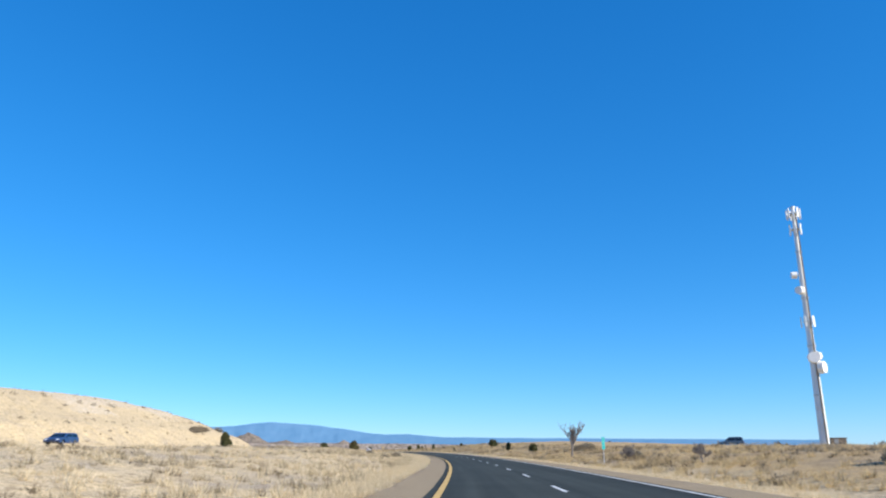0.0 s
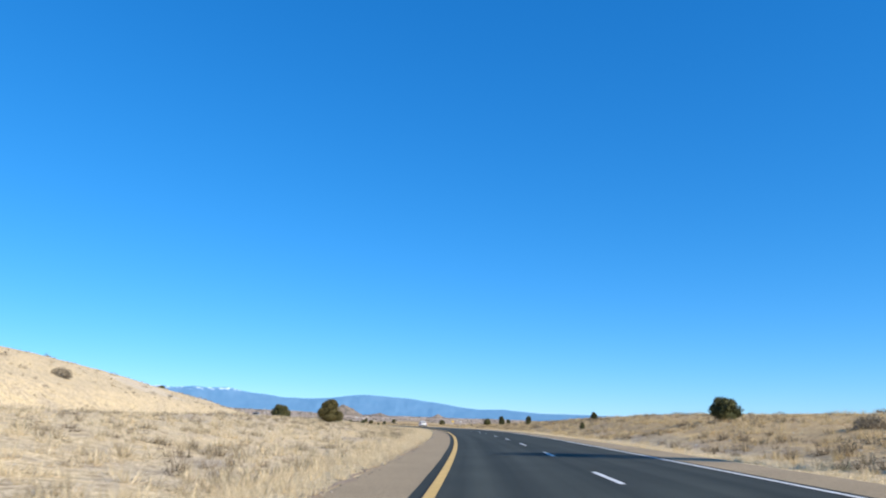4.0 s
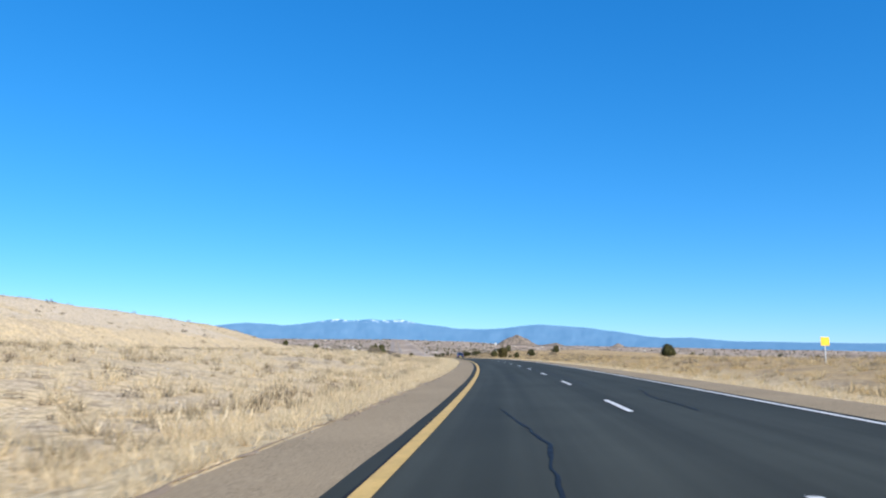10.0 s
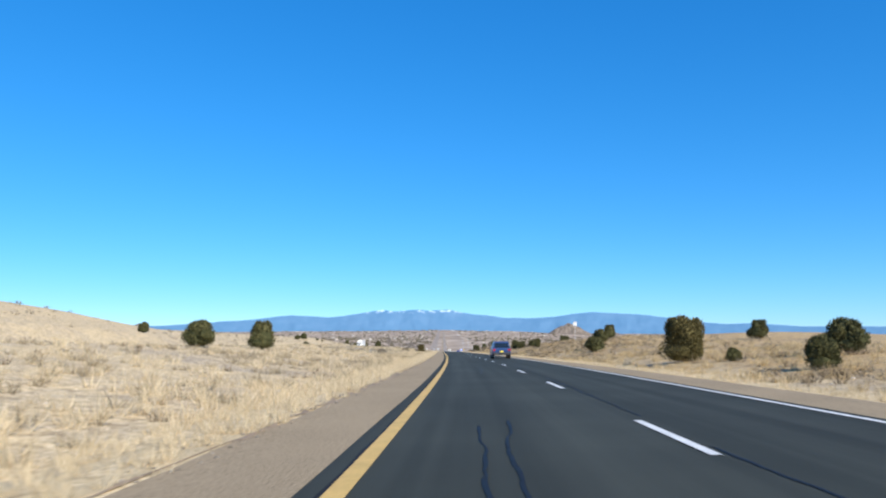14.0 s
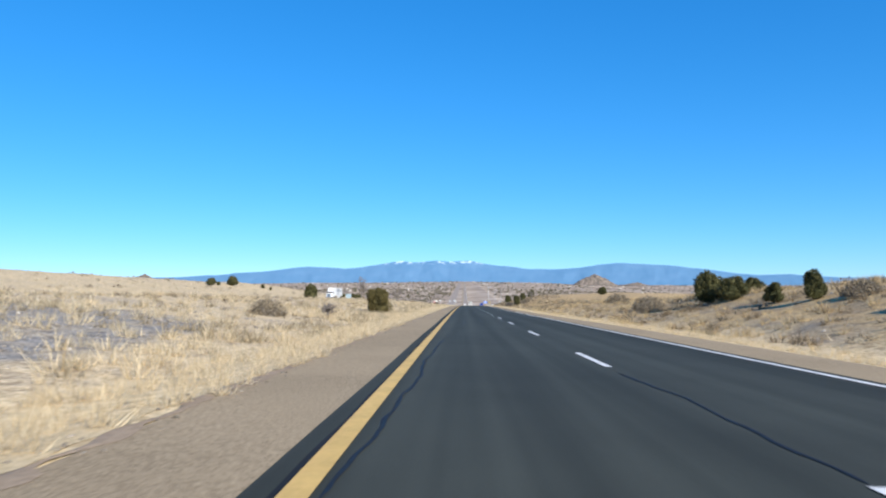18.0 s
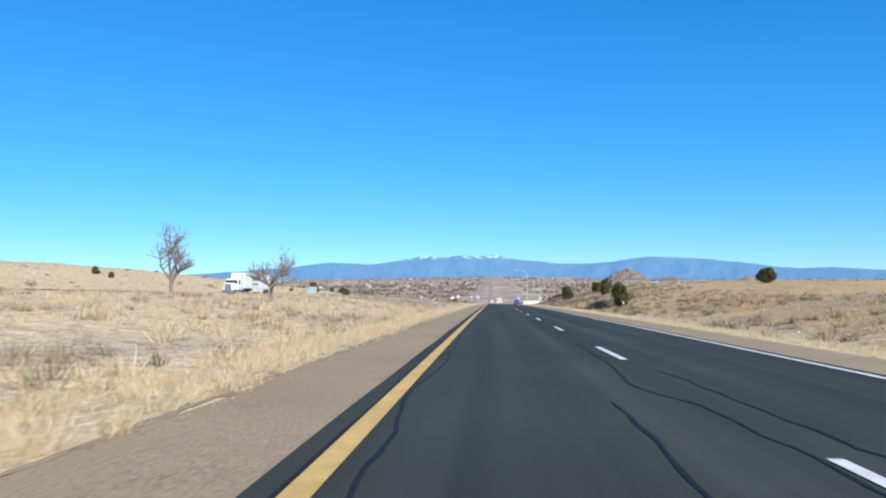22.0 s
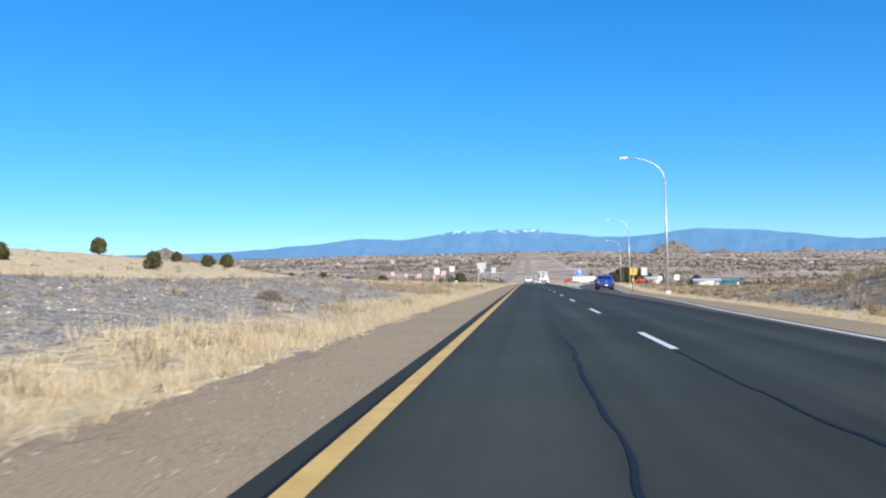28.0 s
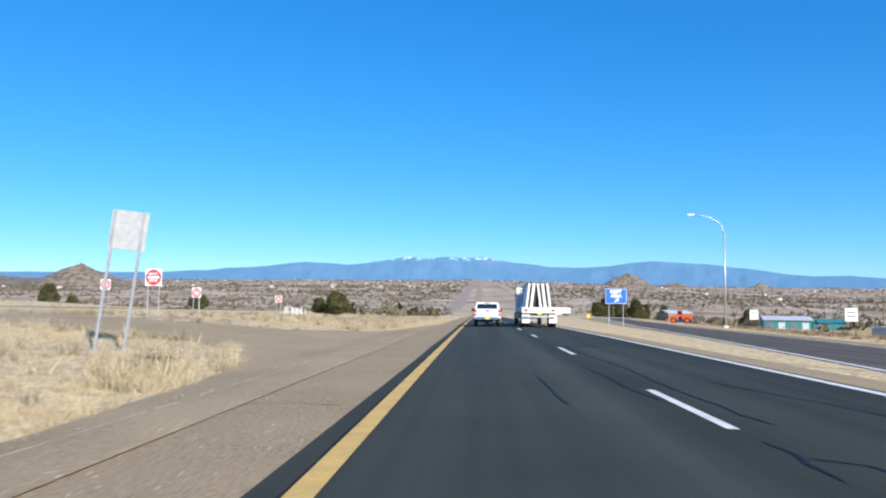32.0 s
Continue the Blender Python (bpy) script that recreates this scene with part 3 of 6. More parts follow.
def thing(name, m, label, category, group=""):
    ob = new(name)
    ob.empty_display_size = 0.3
    ob.matrix_basis = m
    return tagged(ob, label, category, group)


def lettering(text, size, material, parent, at, name="lettering", width=None):
    """Flat raised letters that face -y, with their middle at a place."""
    cu = bpy.data.curves.new(name, "FONT")
    cu.body, cu.size, cu.align_x, cu.align_y, cu.extrude = text, size, "CENTER", "CENTER", 0.003
    cu.offset = size * 0.035
    ob = bpy.data.objects.new(name, cu)
    scene.collection.objects.link(ob)
    dg = bpy.context.evaluated_depsgraph_get()
    me = bpy.data.meshes.new_from_object(ob.evaluated_get(dg))
    bpy.data.objects.remove(ob)
    co = np.array([v.co[:] for v in me.vertices])
    k = width / (co[:, 0].max() - co[:, 0].min()) if width else 1.0
    me.transform(Matrix.Translation(at) @ Matrix.Rotation(radians(90), 4, "X") @ Matrix.Diagonal((k, 1, 1, 1)))
    me.materials.clear()
    return part(name, me, material, parent)


# ================= materials of things =================
def glassy(name, colour, rough=0.06):
    m, n, b = shader(name, rough, 0, 0.8)
    b.inputs["Base Color"].default_value = (*colour, 1)
    return m


def paint(name, colour, rough=0.28, gloss=0.35):
    m, n, b = shader(name, rough, 0.0, 0.5)
    f = noise_at(n, 3, 5)
    n.links.new(ramp(n, f, [(0.3, tuple(c * 0.86 for c in colour)), (0.7, tuple(min(1, c * 1.05) for c in colour))]), b.inputs["Base Color"])
    b.inputs["Specular IOR Level"].default_value = gloss
    b.inputs["Coat Weight"].default_value, b.inputs["Coat Roughness"].default_value = gloss * 0.4, 0.10
    return m


def by_island(name, dark, light, rough=0.9, trans=0.0):
    """Colour that varies from blade to blade or leaf to leaf; thin blades let light through."""
    m, n, b = shader(name, rough, 0, 0.15)
    g = n.nodes.new("ShaderNodeNewGeometry")
    col = ramp(n, g.outputs["Random Per Island"], [(0.0, dark), (1.0, light)])
    n.links.new(col, b.inputs["Base Color"])
    if trans:
        t, x = n.nodes.new("ShaderNodeBsdfTranslucent"), n.nodes.new("ShaderNodeMixShader")
        n.links.new(col, t.inputs["Color"])
        x.inputs[0].default_value = trans
        n.links.new(b.outputs[0], x.inputs[1])
        n.links.new(t.outputs[0], x.inputs[2])
        n.links.new(x.outputs[0], n.nodes["Material Output"].inputs["Surface"])
    return m


WHITE_PAINT = paint("white_car_paint", (0.78, 0.78, 0.77))
BLUE_PAINT = paint("blue_car_paint", (0.002, 0.062, 0.38), 0.4, 0.12)
NAVY_PAINT = paint("navy_car_paint", (0.02, 0.05, 0.14))
SLATE_PAINT = paint("slate_car_paint", (0.06, 0.09, 0.13))
GREY_PAINT = paint("grey_car_paint", (0.16, 0.18, 0.21))
RED_PAINT = paint("red_truck_paint", (0.42, 0.03, 0.03))
ORANGE_PAINT = paint("orange_machine_paint", (0.62, 0.11, 0.03), 0.45)
GLASS = glassy("tinted_glass", (0.012, 0.016, 0.02))
RUBBER = plain("tyre_rubber", (0.02, 0.02, 0.021), 0.85, spec=0.2)
CHROME = plain("chrome", (0.62, 0.62, 0.63), 0.22, 1.0)
ALLOY = plain("alloy_rim", (0.45, 0.46, 0.47), 0.35, 0.9)
DARK_PLASTIC = plain("dark_plastic", (0.025, 0.025, 0.027), 0.6)
TAIL_RED = glassy("tail_light_red", (0.38, 0.012, 0.012), 0.15)
LAMP_WHITE = glassy("clear_lens", (0.7, 0.72, 0.74), 0.12)
PLATE_YELLOW = plain("plate_yellow", (0.78, 0.62, 0.05), 0.5)
PLATE_WHITE = plain("plate_white", (0.75, 0.77, 0.78), 0.5)
BAR_DARK = plain("dark_lettering", (0.03, 0.03, 0.03), 0.6)
GOLD = plain("gold_emblem", (0.62, 0.47, 0.16), 0.35, 0.6)
STEEL = plain("galvanised_steel", (0.52, 0.54, 0.55), 0.45, 0.55)
SIGN_BACK = plain("aluminium_sign_back", (0.52, 0.53, 0.53), 0.5, 0.25)
SIGN_WHITE = plain("white_sign_face", (0.80, 0.80, 0.79), 0.55)
SIGN_BLUE = plain("blue_sign_face", (0.008, 0.13, 0.58), 0.5)
SIGN_RED = plain("red_sign_face", (0.62, 0.045, 0.06), 0.5)
SIGN_YELLOW = plain("yellow_sign_face", (0.83, 0.52, 0.02), 0.5)
# blue-grey of a panel in shade, put into the face's colour
SHADED_SIGN_GREY = plain("shaded_blue_grey_sign_face", (0.27, 0.36, 0.41), 0.6)
MARKER = plain("faded_teal_sign_face", (0.025, 0.47, 0.46), 0.5)
MARKER_WHITE = plain("faded_sign_marks", (0.16, 0.55, 0.52), 0.5)
DARK_POST = plain("weathered_dark_post", (0.10, 0.08, 0.065), 0.9)
WOOD_POST = plain("weathered_wood_post", (0.19, 0.15, 0.115), 0.95)
BOARD_WHITE = surface("white_boards", (0.60, 0.60, 0.57), (0.82, 0.82, 0.80), 5, 0.7, 0.8, 0.2, 0.01)
TEAL_ROOF = plain("teal_metal_siding", (0.03, 0.20, 0.22), 0.5)
PALE_ROOF = plain("pale_metal_roof", (0.55, 0.58, 0.60), 0.45, 0.2)
STUCCO = surface("pale_stucco", (0.48, 0.43, 0.36), (0.66, 0.60, 0.52), 4, 0.5, 0.9, 0.2, 0.01)
ADOBE = surface("brown_stucco", (0.25, 0.17, 0.11), (0.38, 0.27, 0.19), 4, 0.5, 0.9, 0.2, 0.01)
TOWER_WHITE = plain("weathered_white_steel", (0.66, 0.68, 0.68), 0.5, 0.15, scale=0.4)
BARK = surface("juniper_bark", (0.10, 0.075, 0.055), (0.22, 0.17, 0.13), 20, 3, 0.95, 0.5, 0.02)
TWIG = surface("bare_twig", (0.13, 0.112, 0.10), (0.26, 0.228, 0.205), 6, 1, 0.95, 0.3, 0.01)
JUNIPER = by_island("juniper_leaf", (0.034, 0.040, 0.017), (0.115, 0.108, 0.046))
OLIVE = by_island("brownish_juniper_leaf", (0.052, 0.048, 0.020), (0.155, 0.128, 0.052))
DUSTY = by_island("dusty_shrub", (0.13, 0.11, 0.08), (0.34, 0.285, 0.205), trans=0.2)
STRAW = by_island("straw_grass", (0.54, 0.43, 0.265), (0.86, 0.74, 0.52), trans=0.45)
GREY_GRASS = by_island("weathered_grass", (0.30, 0.245, 0.175), (0.60, 0.50, 0.365), trans=0.4)
RUST_GRASS = by_island("rusty_grass", (0.30, 0.19, 0.10), (0.58, 0.42, 0.23), trans=0.4)
STONE = by_island("field_stone", (0.10, 0.088, 0.072), (0.33, 0.29, 0.24))
PALE_STONE = by_island("pale_stone", (0.38, 0.34, 0.29), (0.64, 0.59, 0.52))
DUST_STONE = by_island("dusty_chip", (0.22, 0.185, 0.14), (0.58, 0.50, 0.40))
# leaf tones lightened to stand in for haze over the valley scrub
SCRUB = by_island("hazed_scrub_leaf", (0.085, 0.080, 0.050), (0.185, 0.158, 0.105))


# ================= scattering =================
def blades(n, height, spread, width, lean, rng):
    """A clump of bent grass blades: verts and triangles."""
    v, f = [], []
    for _ in range(n):
        a, r = rng.uniform(0, 2 * math.pi), spread * math.sqrt(rng.uniform(0, 1))
        x, y = r * math.cos(a), r * math.sin(a)
        h, t = height * rng.uniform(0.55, 1.1), rng.uniform(0, math.pi)
        dx, dy = width * math.cos(t), width * math.sin(t)
        lx, ly = lean * rng.normal() + 0.6 * x, lean * rng.normal() + 0.6 * y
        i = len(v)
        v += [(x - dx, y - dy, -0.03), (x + dx, y + dy, -0.03), (x + lx, y + ly, h)]
        f += [(i, i + 1, i + 2)]
    return np.array(v), np.array(f)


def tuft_ball(n, rng, size=0.16, squash=0.75, low=-0.1):
    """A dome of small leafy tufts."""
    v, f = [], []
    for _ in range(n):
        d = rng.normal(size=3)
        d /= np.linalg.norm(d)
        d[2] = abs(d[2]) if d[2] > low else d[2] * 0.3
        p = d * rng.uniform(0.55, 1.0) * np.array([1, 1, squash])
        q = rng.normal(size=3) * size
        r = rng.normal(size=3) * size
        i = len(v)
        v += [p, p + q, p + r * 0.8 + d * size * 0.6]
        f += [(i, i + 1, i + 2)]
    v = np.array(v)
    v[:, 2] = np.maximum(v[:, 2], -0.05)
    return v, np.array(f)


def pebble(rng):
    """A blocky broken stone."""
    g = (1 + 5 ** 0.5) / 2
    v = np.array([(-1, g, 0), (1, g, 0), (-1, -g, 0), (1, -g, 0), (0, -1, g), (0, 1, g), (0, -1, -g), (0, 1, -g), (g, 0, -1), (g, 0, 1), (-g, 0, -1), (-g, 0, 1)]) / 1.9
    f = np.array([(0, 11, 5), (0, 5, 1), (0, 1, 7), (0, 7, 10), (0, 10, 11), (1, 5, 9), (5, 11, 4), (11, 10, 2), (10, 7, 6), (7, 1, 8), (3, 9, 4), (3, 4, 2), (3, 2, 6), (3, 6, 8), (3, 8, 9), (4, 9, 5), (2, 4, 11), (6, 2, 10), (8, 6, 7), (9, 8, 1)])
    v = v * rng.uniform(0.6, 1.25, (12, 1)) * np.array([1, rng.uniform(0.55, 0.95), rng.uniform(0.35, 0.7)])
    return v, f


def scatter(name, templates, P, size, material, label, category, rng, flat=1.0):
    """Many copies of small templates in ONE mesh of kind stuff."""
    which = rng.integers(0, len(templates), len(P))
    turn = rng.uniform(0, 2 * math.pi, len(P))
    V, F, base = [], [], 0
    for k, (tv, tf) in enumerate(templates):
        sel = np.where(which == k)[0]
        if not len(sel):
            continue
        c, s = np.cos(turn[sel])[:, None], np.sin(turn[sel])[:, None]
        z = size[sel][:, None]
        x = (tv[None, :, 0] * c - tv[None, :, 1] * s) * z + P[sel, 0:1]
        y = (tv[None, :, 0] * s + tv[None, :, 1] * c) * z + P[sel, 1:2]
        h = tv[None, :, 2] * z * flat + P[sel, 2:3]
        V.append(np.stack([x, y, h], -1).reshape(-1, 3))
        F.append((tf[None] + (np.arange(len(sel)) * len(tv))[:, None, None]).reshape(-1, 3) + base)
        base += len(sel) * len(tv)
    V, F = np.concatenate(V), np.concatenate(F)
    me = bpy.data.meshes.new(name)
    me.vertices.add(len(V))
    me.vertices.foreach_set("co", V.reshape(-1).astype(np.float32))
    me.loops.add(F.size)
    me.loops.foreach_set("vertex_index", F.reshape(-1).astype(np.int32))
    me.polygons.add(len(F))
    me.polygons.foreach_set("loop_start", (np.arange(len(F)) * 3).astype(np.int32))
    me.update(calc_edges=True)
    me.materials.append(material)
    return tagged(new(name, me), label, category, kind="stuff")


def spread(n, s0, s1, lfun, rng):
    s = rng.uniform(s0, s1, n)
    return s, lfun(s, rng.uniform(0, 1, n))


def clear(s, l):
    """Away from the opposite road, the median crossover and the ramp."""
    cross = (s > track_near(l) + 0.7) & (s < track_far(l) - 0.7) & (l < 0) & (l > -37)
    return ~((l < -35.2) & (l > -48.8)) & ~cross


def tussock(rng, n=40, low=0.3, thin=1.0):
    """A feathery bunch of dry grass blades that fan out from one root; about 1 in radius."""
    v, f = [], []
    for _ in range(n):
        a, e = rng.uniform(0, 2 * math.pi), rng.uniform(low, 1.5)
        d = np.array([math.cos(a) * math.cos(e), math.sin(a) * math.cos(e), math.sin(e)])
        r = rng.uniform(0, 0.5)
        c = a + rng.normal() * 0.8
        p = np.array([r * math.cos(c), r * math.sin(c), -0.08])
        b = rng.uniform(0, math.pi)
        t = np.array([math.cos(b), math.sin(b), 0]) * rng.uniform(0.012, 0.034) * thin
        tip = p + d * rng.uniform(0.45, 1.1) * np.array([1, 1, 1.05]) + rng.normal(size=3) * 0.10
        i = len(v)
        v += [tuple(p - t), tuple(p + t), tuple(tip)]
        f += [(i, i + 1, i + 2)]
    v = np.array(v, float)
    v[:, 2] = np.maximum(v[:, 2], -0.1)
    return v, np.array(f)


TUSSOCK = by_island("straw_tussock", (0.48, 0.375, 0.225), (0.86, 0.725, 0.49), trans=0.45)
GOLD_TUSSOCK = by_island("golden_tussock", (0.37, 0.268, 0.128), (0.76, 0.588, 0.335), trans=0.45)
GREY_TUSSOCK = by_island("weathered_tussock", (0.18, 0.145, 0.088), (0.52, 0.425, 0.280), trans=0.35)
DARK_TUSSOCK = by_island("dead_brush", (0.085, 0.064, 0.040), (0.29, 0.222, 0.145), trans=0.25)
TUS = [tussock(np.random.default_rng(300 + k), 34) for k in range(9)]
DOME = [tussock(np.random.default_rng(360 + k), 36, 0.1, 1.5) for k in range(6)]
FEATHER = [tussock(np.random.default_rng(320 + k), 34, 0.75, 0.85) for k in range(7)]
GR = [blades(16, 0.17, 0.20, 0.0055, 0.07, np.random.default_rng(k)) for k in range(6)]
GR_LOW = [blades(15, 0.13, 0.27, 0.008, 0.09, np.random.default_rng(120 + k)) for k in range(6)]
GR_TALL = [blades(18, 0.27, 0.13, 0.0055, 0.09, np.random.default_rng(20 + k)) for k in range(4)]
left_verge = lambda s, u: left_edge(s) - 0.1 - 3.2 * u ** 1.2
left_field = lambda s, u: -4.6 - 29 * u ** 1.35
right_verge = lambda s, u: right_edge(s) + 2.3 + 4.0 * u ** 1.2
right_field = lambda s, u: right_edge(s) + 6 + 26 * u ** 1.3


def plant(name, tmpl, n, lfun, lo, hi, material, label, seed, s0=-15, s1=1215, gate=None, category="grass"):
    rng = np.random.default_rng(seed)
    s, l = spread(n, s0, s1, lfun, rng)
    ok = clear(s, l)
    if gate is not None:
        ok &= gate(s, l, rng)
    s, l = s[ok], l[ok]
    return scatter(name, tmpl, ground(s, l), rng.uniform(lo, hi, len(s)), material, label, category, rng)


def in_rubble(s, l):
    return (((s > 955) & (s < 1046)) | ((s > 880) & (s < 930))) & (l < -6.2 + 0.9 * fbm(s, l, 6, 3, 61)) & (l > -23)


def patchy(s, l, rng):
    return ~in_rubble(s, l) & (fbm(s, l, 9, 4, 21) + 0.30 * rng.normal(size=len(s)) > 0.0)


def tufted(s, l, rng):
    thin = in_rubble(s, l) & (rng.uniform(0, 1, len(s)) > 0.3)
    return ~thin & (fbm(s, l, 1.6, 3, 23) + 0.5 * fbm(s, l, 9, 3, 22) + 0.2 * rng.normal(size=len(s)) > 0.22)


plant("verge_grass", GR, 3000, left_verge, 0.6, 1.2, STRAW, "dense pale straw grass along the paved shoulder", 31)
plant("field_grass", GR_LOW + GR, 9000, left_field, 0.8, 1.5, STRAW, "patchy dry bunch grass on the median", 32, gate=patchy)
plant("grey_field_grass", GR_LOW + GR_TALL, 10000, left_field, 0.8, 1.5, GREY_GRASS, "weathered grey-brown grass tufts on the median", 132, gate=tufted)
plant("right_verge_grass", GR, 3000, right_verge, 0.6, 1.2, STRAW, "dense pale straw grass along the gravel shoulder", 33)
plant("right_field_grass", GR_LOW + GR, 5000, right_field, 0.8, 1.5, STRAW, "patchy dry bunch grass on the roadside bank", 34, gate=patchy)
plant("grey_bank_grass", GR_LOW + GR_TALL, 7000, right_field, 0.8, 1.6, GREY_GRASS, "weathered grey-brown grass tufts on the roadside bank", 134, gate=tufted)
plant("rust_grass", GR_TALL, 2600, lambda s, u: -3.4 - 9 * u, 0.7, 1.25, RUST_GRASS, "rust-brown tall dry grass by the exit", 35, s0=1030, s1=1106)
SHRUB = [tuft_ball(150, np.random.default_rng(50 + k), 0.11, 0.7) for k in range(4)]


def brushy(s, l, rng):
    thick = np.interp(s, [-20, 150, 340, 400, 600, 690, 740, 780, 860, 880, 960, 1020, 1050], [0.22, 0.24, 0.18, -0.1, 0.18, 0.42, 0.40, 0.26, 0.36, 0.46, 0.52, 0.5, 0.12])
    return fbm(s, l, 3.2, 3, 27) + 0.5 * fbm(s, l, 14, 2, 28) + np.where(l > 0, thick, 0.0) + 0.1 * rng.normal(size=len(s)) > 0.34


def mounds(s, l, rng):
    bare = in_rubble(s, l) & (rng.uniform(0, 1, len(s)) > 0.12)
    return (fbm(s, l, 5, 3, 24) + 0.25 * rng.normal(size=len(s)) > -0.08) & ~bare


def golden(s, l, rng):
    """Thick golden tussocks at first, thinner where the bank turns brushy and stony."""
    share = np.interp(s, [0, 560, 640, 760, 840, 880, 1060], [1.0, 1.0, 0.5, 0.7, 0.6, 0.3, 0.35])
    return mounds(s, l, rng) & (rng.uniform(0, 1, len(s)) < share)


plant("verge_tussocks", FEATHER + TUS, 21000, lambda s, u: left_edge(s) - 0.04 + 0.22 * fbm(s, s * 0, 2.2, 3, 63) - 2.3 * u ** 1.1, 0.15, 0.36, TUSSOCK, "soft pale mounds of straw grass beside the shoulder", 331)
plant("median_tussocks", DOME + DOME + FEATHER, 25000, lambda s, u: -3.8 - 25 * u ** 1.5, 0.24, 0.58, TUSSOCK, "pale mounded tussocks of dry grass on the median", 332, gate=mounds)
plant("grey_tussocks", DOME, 27000, lambda s, u: -4.0 - 25 * u ** 1.45, 0.22, 0.56, GREY_TUSSOCK, "weathered grey-brown tussocks on the median", 333, gate=tufted)
plant("dark_tussocks", DOME, 12000, lambda s, u: -4.6 - 25 * u ** 1.4, 0.18, 0.48, DARK_TUSSOCK, "dark brown dead brush among the grass of the median", 341, gate=brushy)
plant("feather_grass", FEATHER, 1500, lambda s, u: -3.6 - 4.0 * u ** 1.4, 0.28, 0.55, STRAW, "tall feathery pale grass at the foot of the stony slope", 340, s0=940, s1=1060, gate=tufted)
plant("right_verge_tussocks", FEATHER + TUS, 8500, lambda s, u: right_edge(s) + 2.1 + 2.3 * u ** 1.1, 0.15, 0.34, TUSSOCK, "soft pale mounds of straw grass beside the gravel shoulder", 334)
plant("bank_tussocks", DOME + FEATHER, 24000, lambda s, u: right_edge(s) + 4.4 + 22 * u ** 1.35, 0.24, 0.60, GOLD_TUSSOCK, "golden mounded tussocks of dry grass on the roadside bank", 335, gate=golden)
plant("grey_bank_tussocks", DOME, 9000, lambda s, u: right_edge(s) + 4.8 + 23 * u ** 1.35, 0.22, 0.58, GREY_TUSSOCK, "weathered grey-brown tussocks on the roadside bank", 336, gate=tufted)
plant("dark_bank_tussocks", DOME, 16000, lambda s, u: right_edge(s) + 5.0 + 20 * u ** 1.3, 0.2, 0.62, DARK_TUSSOCK, "dark brown dead brush on the roadside bank", 342, gate=brushy)
plant("island_grass", GR_LOW + GR, 2400, lambda s, u: -3.9 - 11 * u, 0.5, 0.9, STRAW, "dry grass island beside the crossover", 338, s0=1100, s1=1123)
plant("island_tussocks", TUS, 1500, lambda s, u: -3.3 - 11 * u, 0.12, 0.30, TUSSOCK, "low straw tussocks beside the crossover", 339, s0=1098, s1=1124)
plant("hill_tussocks", TUS, 9000, lambda s, u: -51 - 45 * u, 0.25, 0.65, GREY_TUSSOCK, "weathered tussocks on the hillside", 337, s0=-10, s1=1200, gate=tufted)
plant("low_shrubs", SHRUB, 1000, left_field, 0.22, 0.55, DUSTY, "low grey-brown dead shrubs dotted over the median", 37, gate=lambda s, l, rng: fbm(s, l, 12, 2, 5) > -0.05, category="shrubs")
plant("bank_shrubs", SHRUB, 1200, right_field, 0.25, 0.8, DUSTY, "low grey-brown dead shrubs on the roadside bank", 38, gate=lambda s, l, rng: fbm(s, l, 12, 2, 6) > -0.1, category="shrubs")
plant("hill_shrubs", [tuft_ball(70, np.random.default_rng(150 + k), 0.2, 0.7) for k in range(4)], 900, lambda s, u: -52 - 90 * u, 0.3, 0.9, DUSTY, "scattered dead shrubs on the hillside", 39, s0=0, s1=1300, category="shrubs")
ROCK = [pebble(np.random.default_rng(60 + k)) for k in range(6)]
plant("median_stones", ROCK, 9000, lambda s, u: -4.8 - 19 * u, 0.025, 0.10, STONE, "grey rubble lying on the median slope", 70, s0=864, s1=930, gate=lambda s, l, rng: fbm(s, l, 14, 3, 9) > -0.15, category="stones")
plant("rubble", ROCK, 10000, lambda s, u: -6.3 - 17 * u, 0.025, 0.12, STONE, "dark grey rubble between the tufts of the median", 76, s0=948, s1=1050, gate=lambda s, l, rng: fbm(s, l, 8, 3, 19) > -0.3, category="stones")
plant("white_rubble", ROCK, 2600, lambda s, u: -6.3 - 17 * u, 0.025, 0.085, PALE_STONE, "white flecks of broken stone among the dark rubble", 77, s0=872, s1=1050, gate=lambda s, l, rng: fbm(s, l, 8, 3, 19) > -0.2, category="stones")
plant("grey_patch_stones", ROCK, 3000, lambda s, u: -6.3 - 14 * u, 0.025, 0.09, STONE, "grey stones among the grass of the median", 78, s0=630, s1=700, category="stones")
plant("bank_stones", ROCK, 3200, lambda s, u: right_edge(s) + 5 + 16 * u, 0.04, 0.20, STONE, "dark rubble on the cut bank", 71, s0=900, s1=1042, category="stones")
plant("field_stones", ROCK, 2600, left_field, 0.025, 0.10, PALE_STONE, "pale stones strewn over the dry median", 72, gate=lambda s, l, rng: rng.uniform(0, 1, len(s)) > 0.6, category="stones")
plant("right_stones", ROCK, 2600, right_field, 0.03, 0.13, PALE_STONE, "pale stones on the roadside bank", 73, gate=lambda s, l, rng: rng.uniform(0, 1, len(s)) > 0.5, category="stones")
plant("shoulder_gravel", ROCK, 6500, lambda s, u: left_edge(s) + 0.25 - 0.7 * u, 0.012, 0.045, STONE, "loose gravel along the edge of the shoulder", 74, category="gravel")


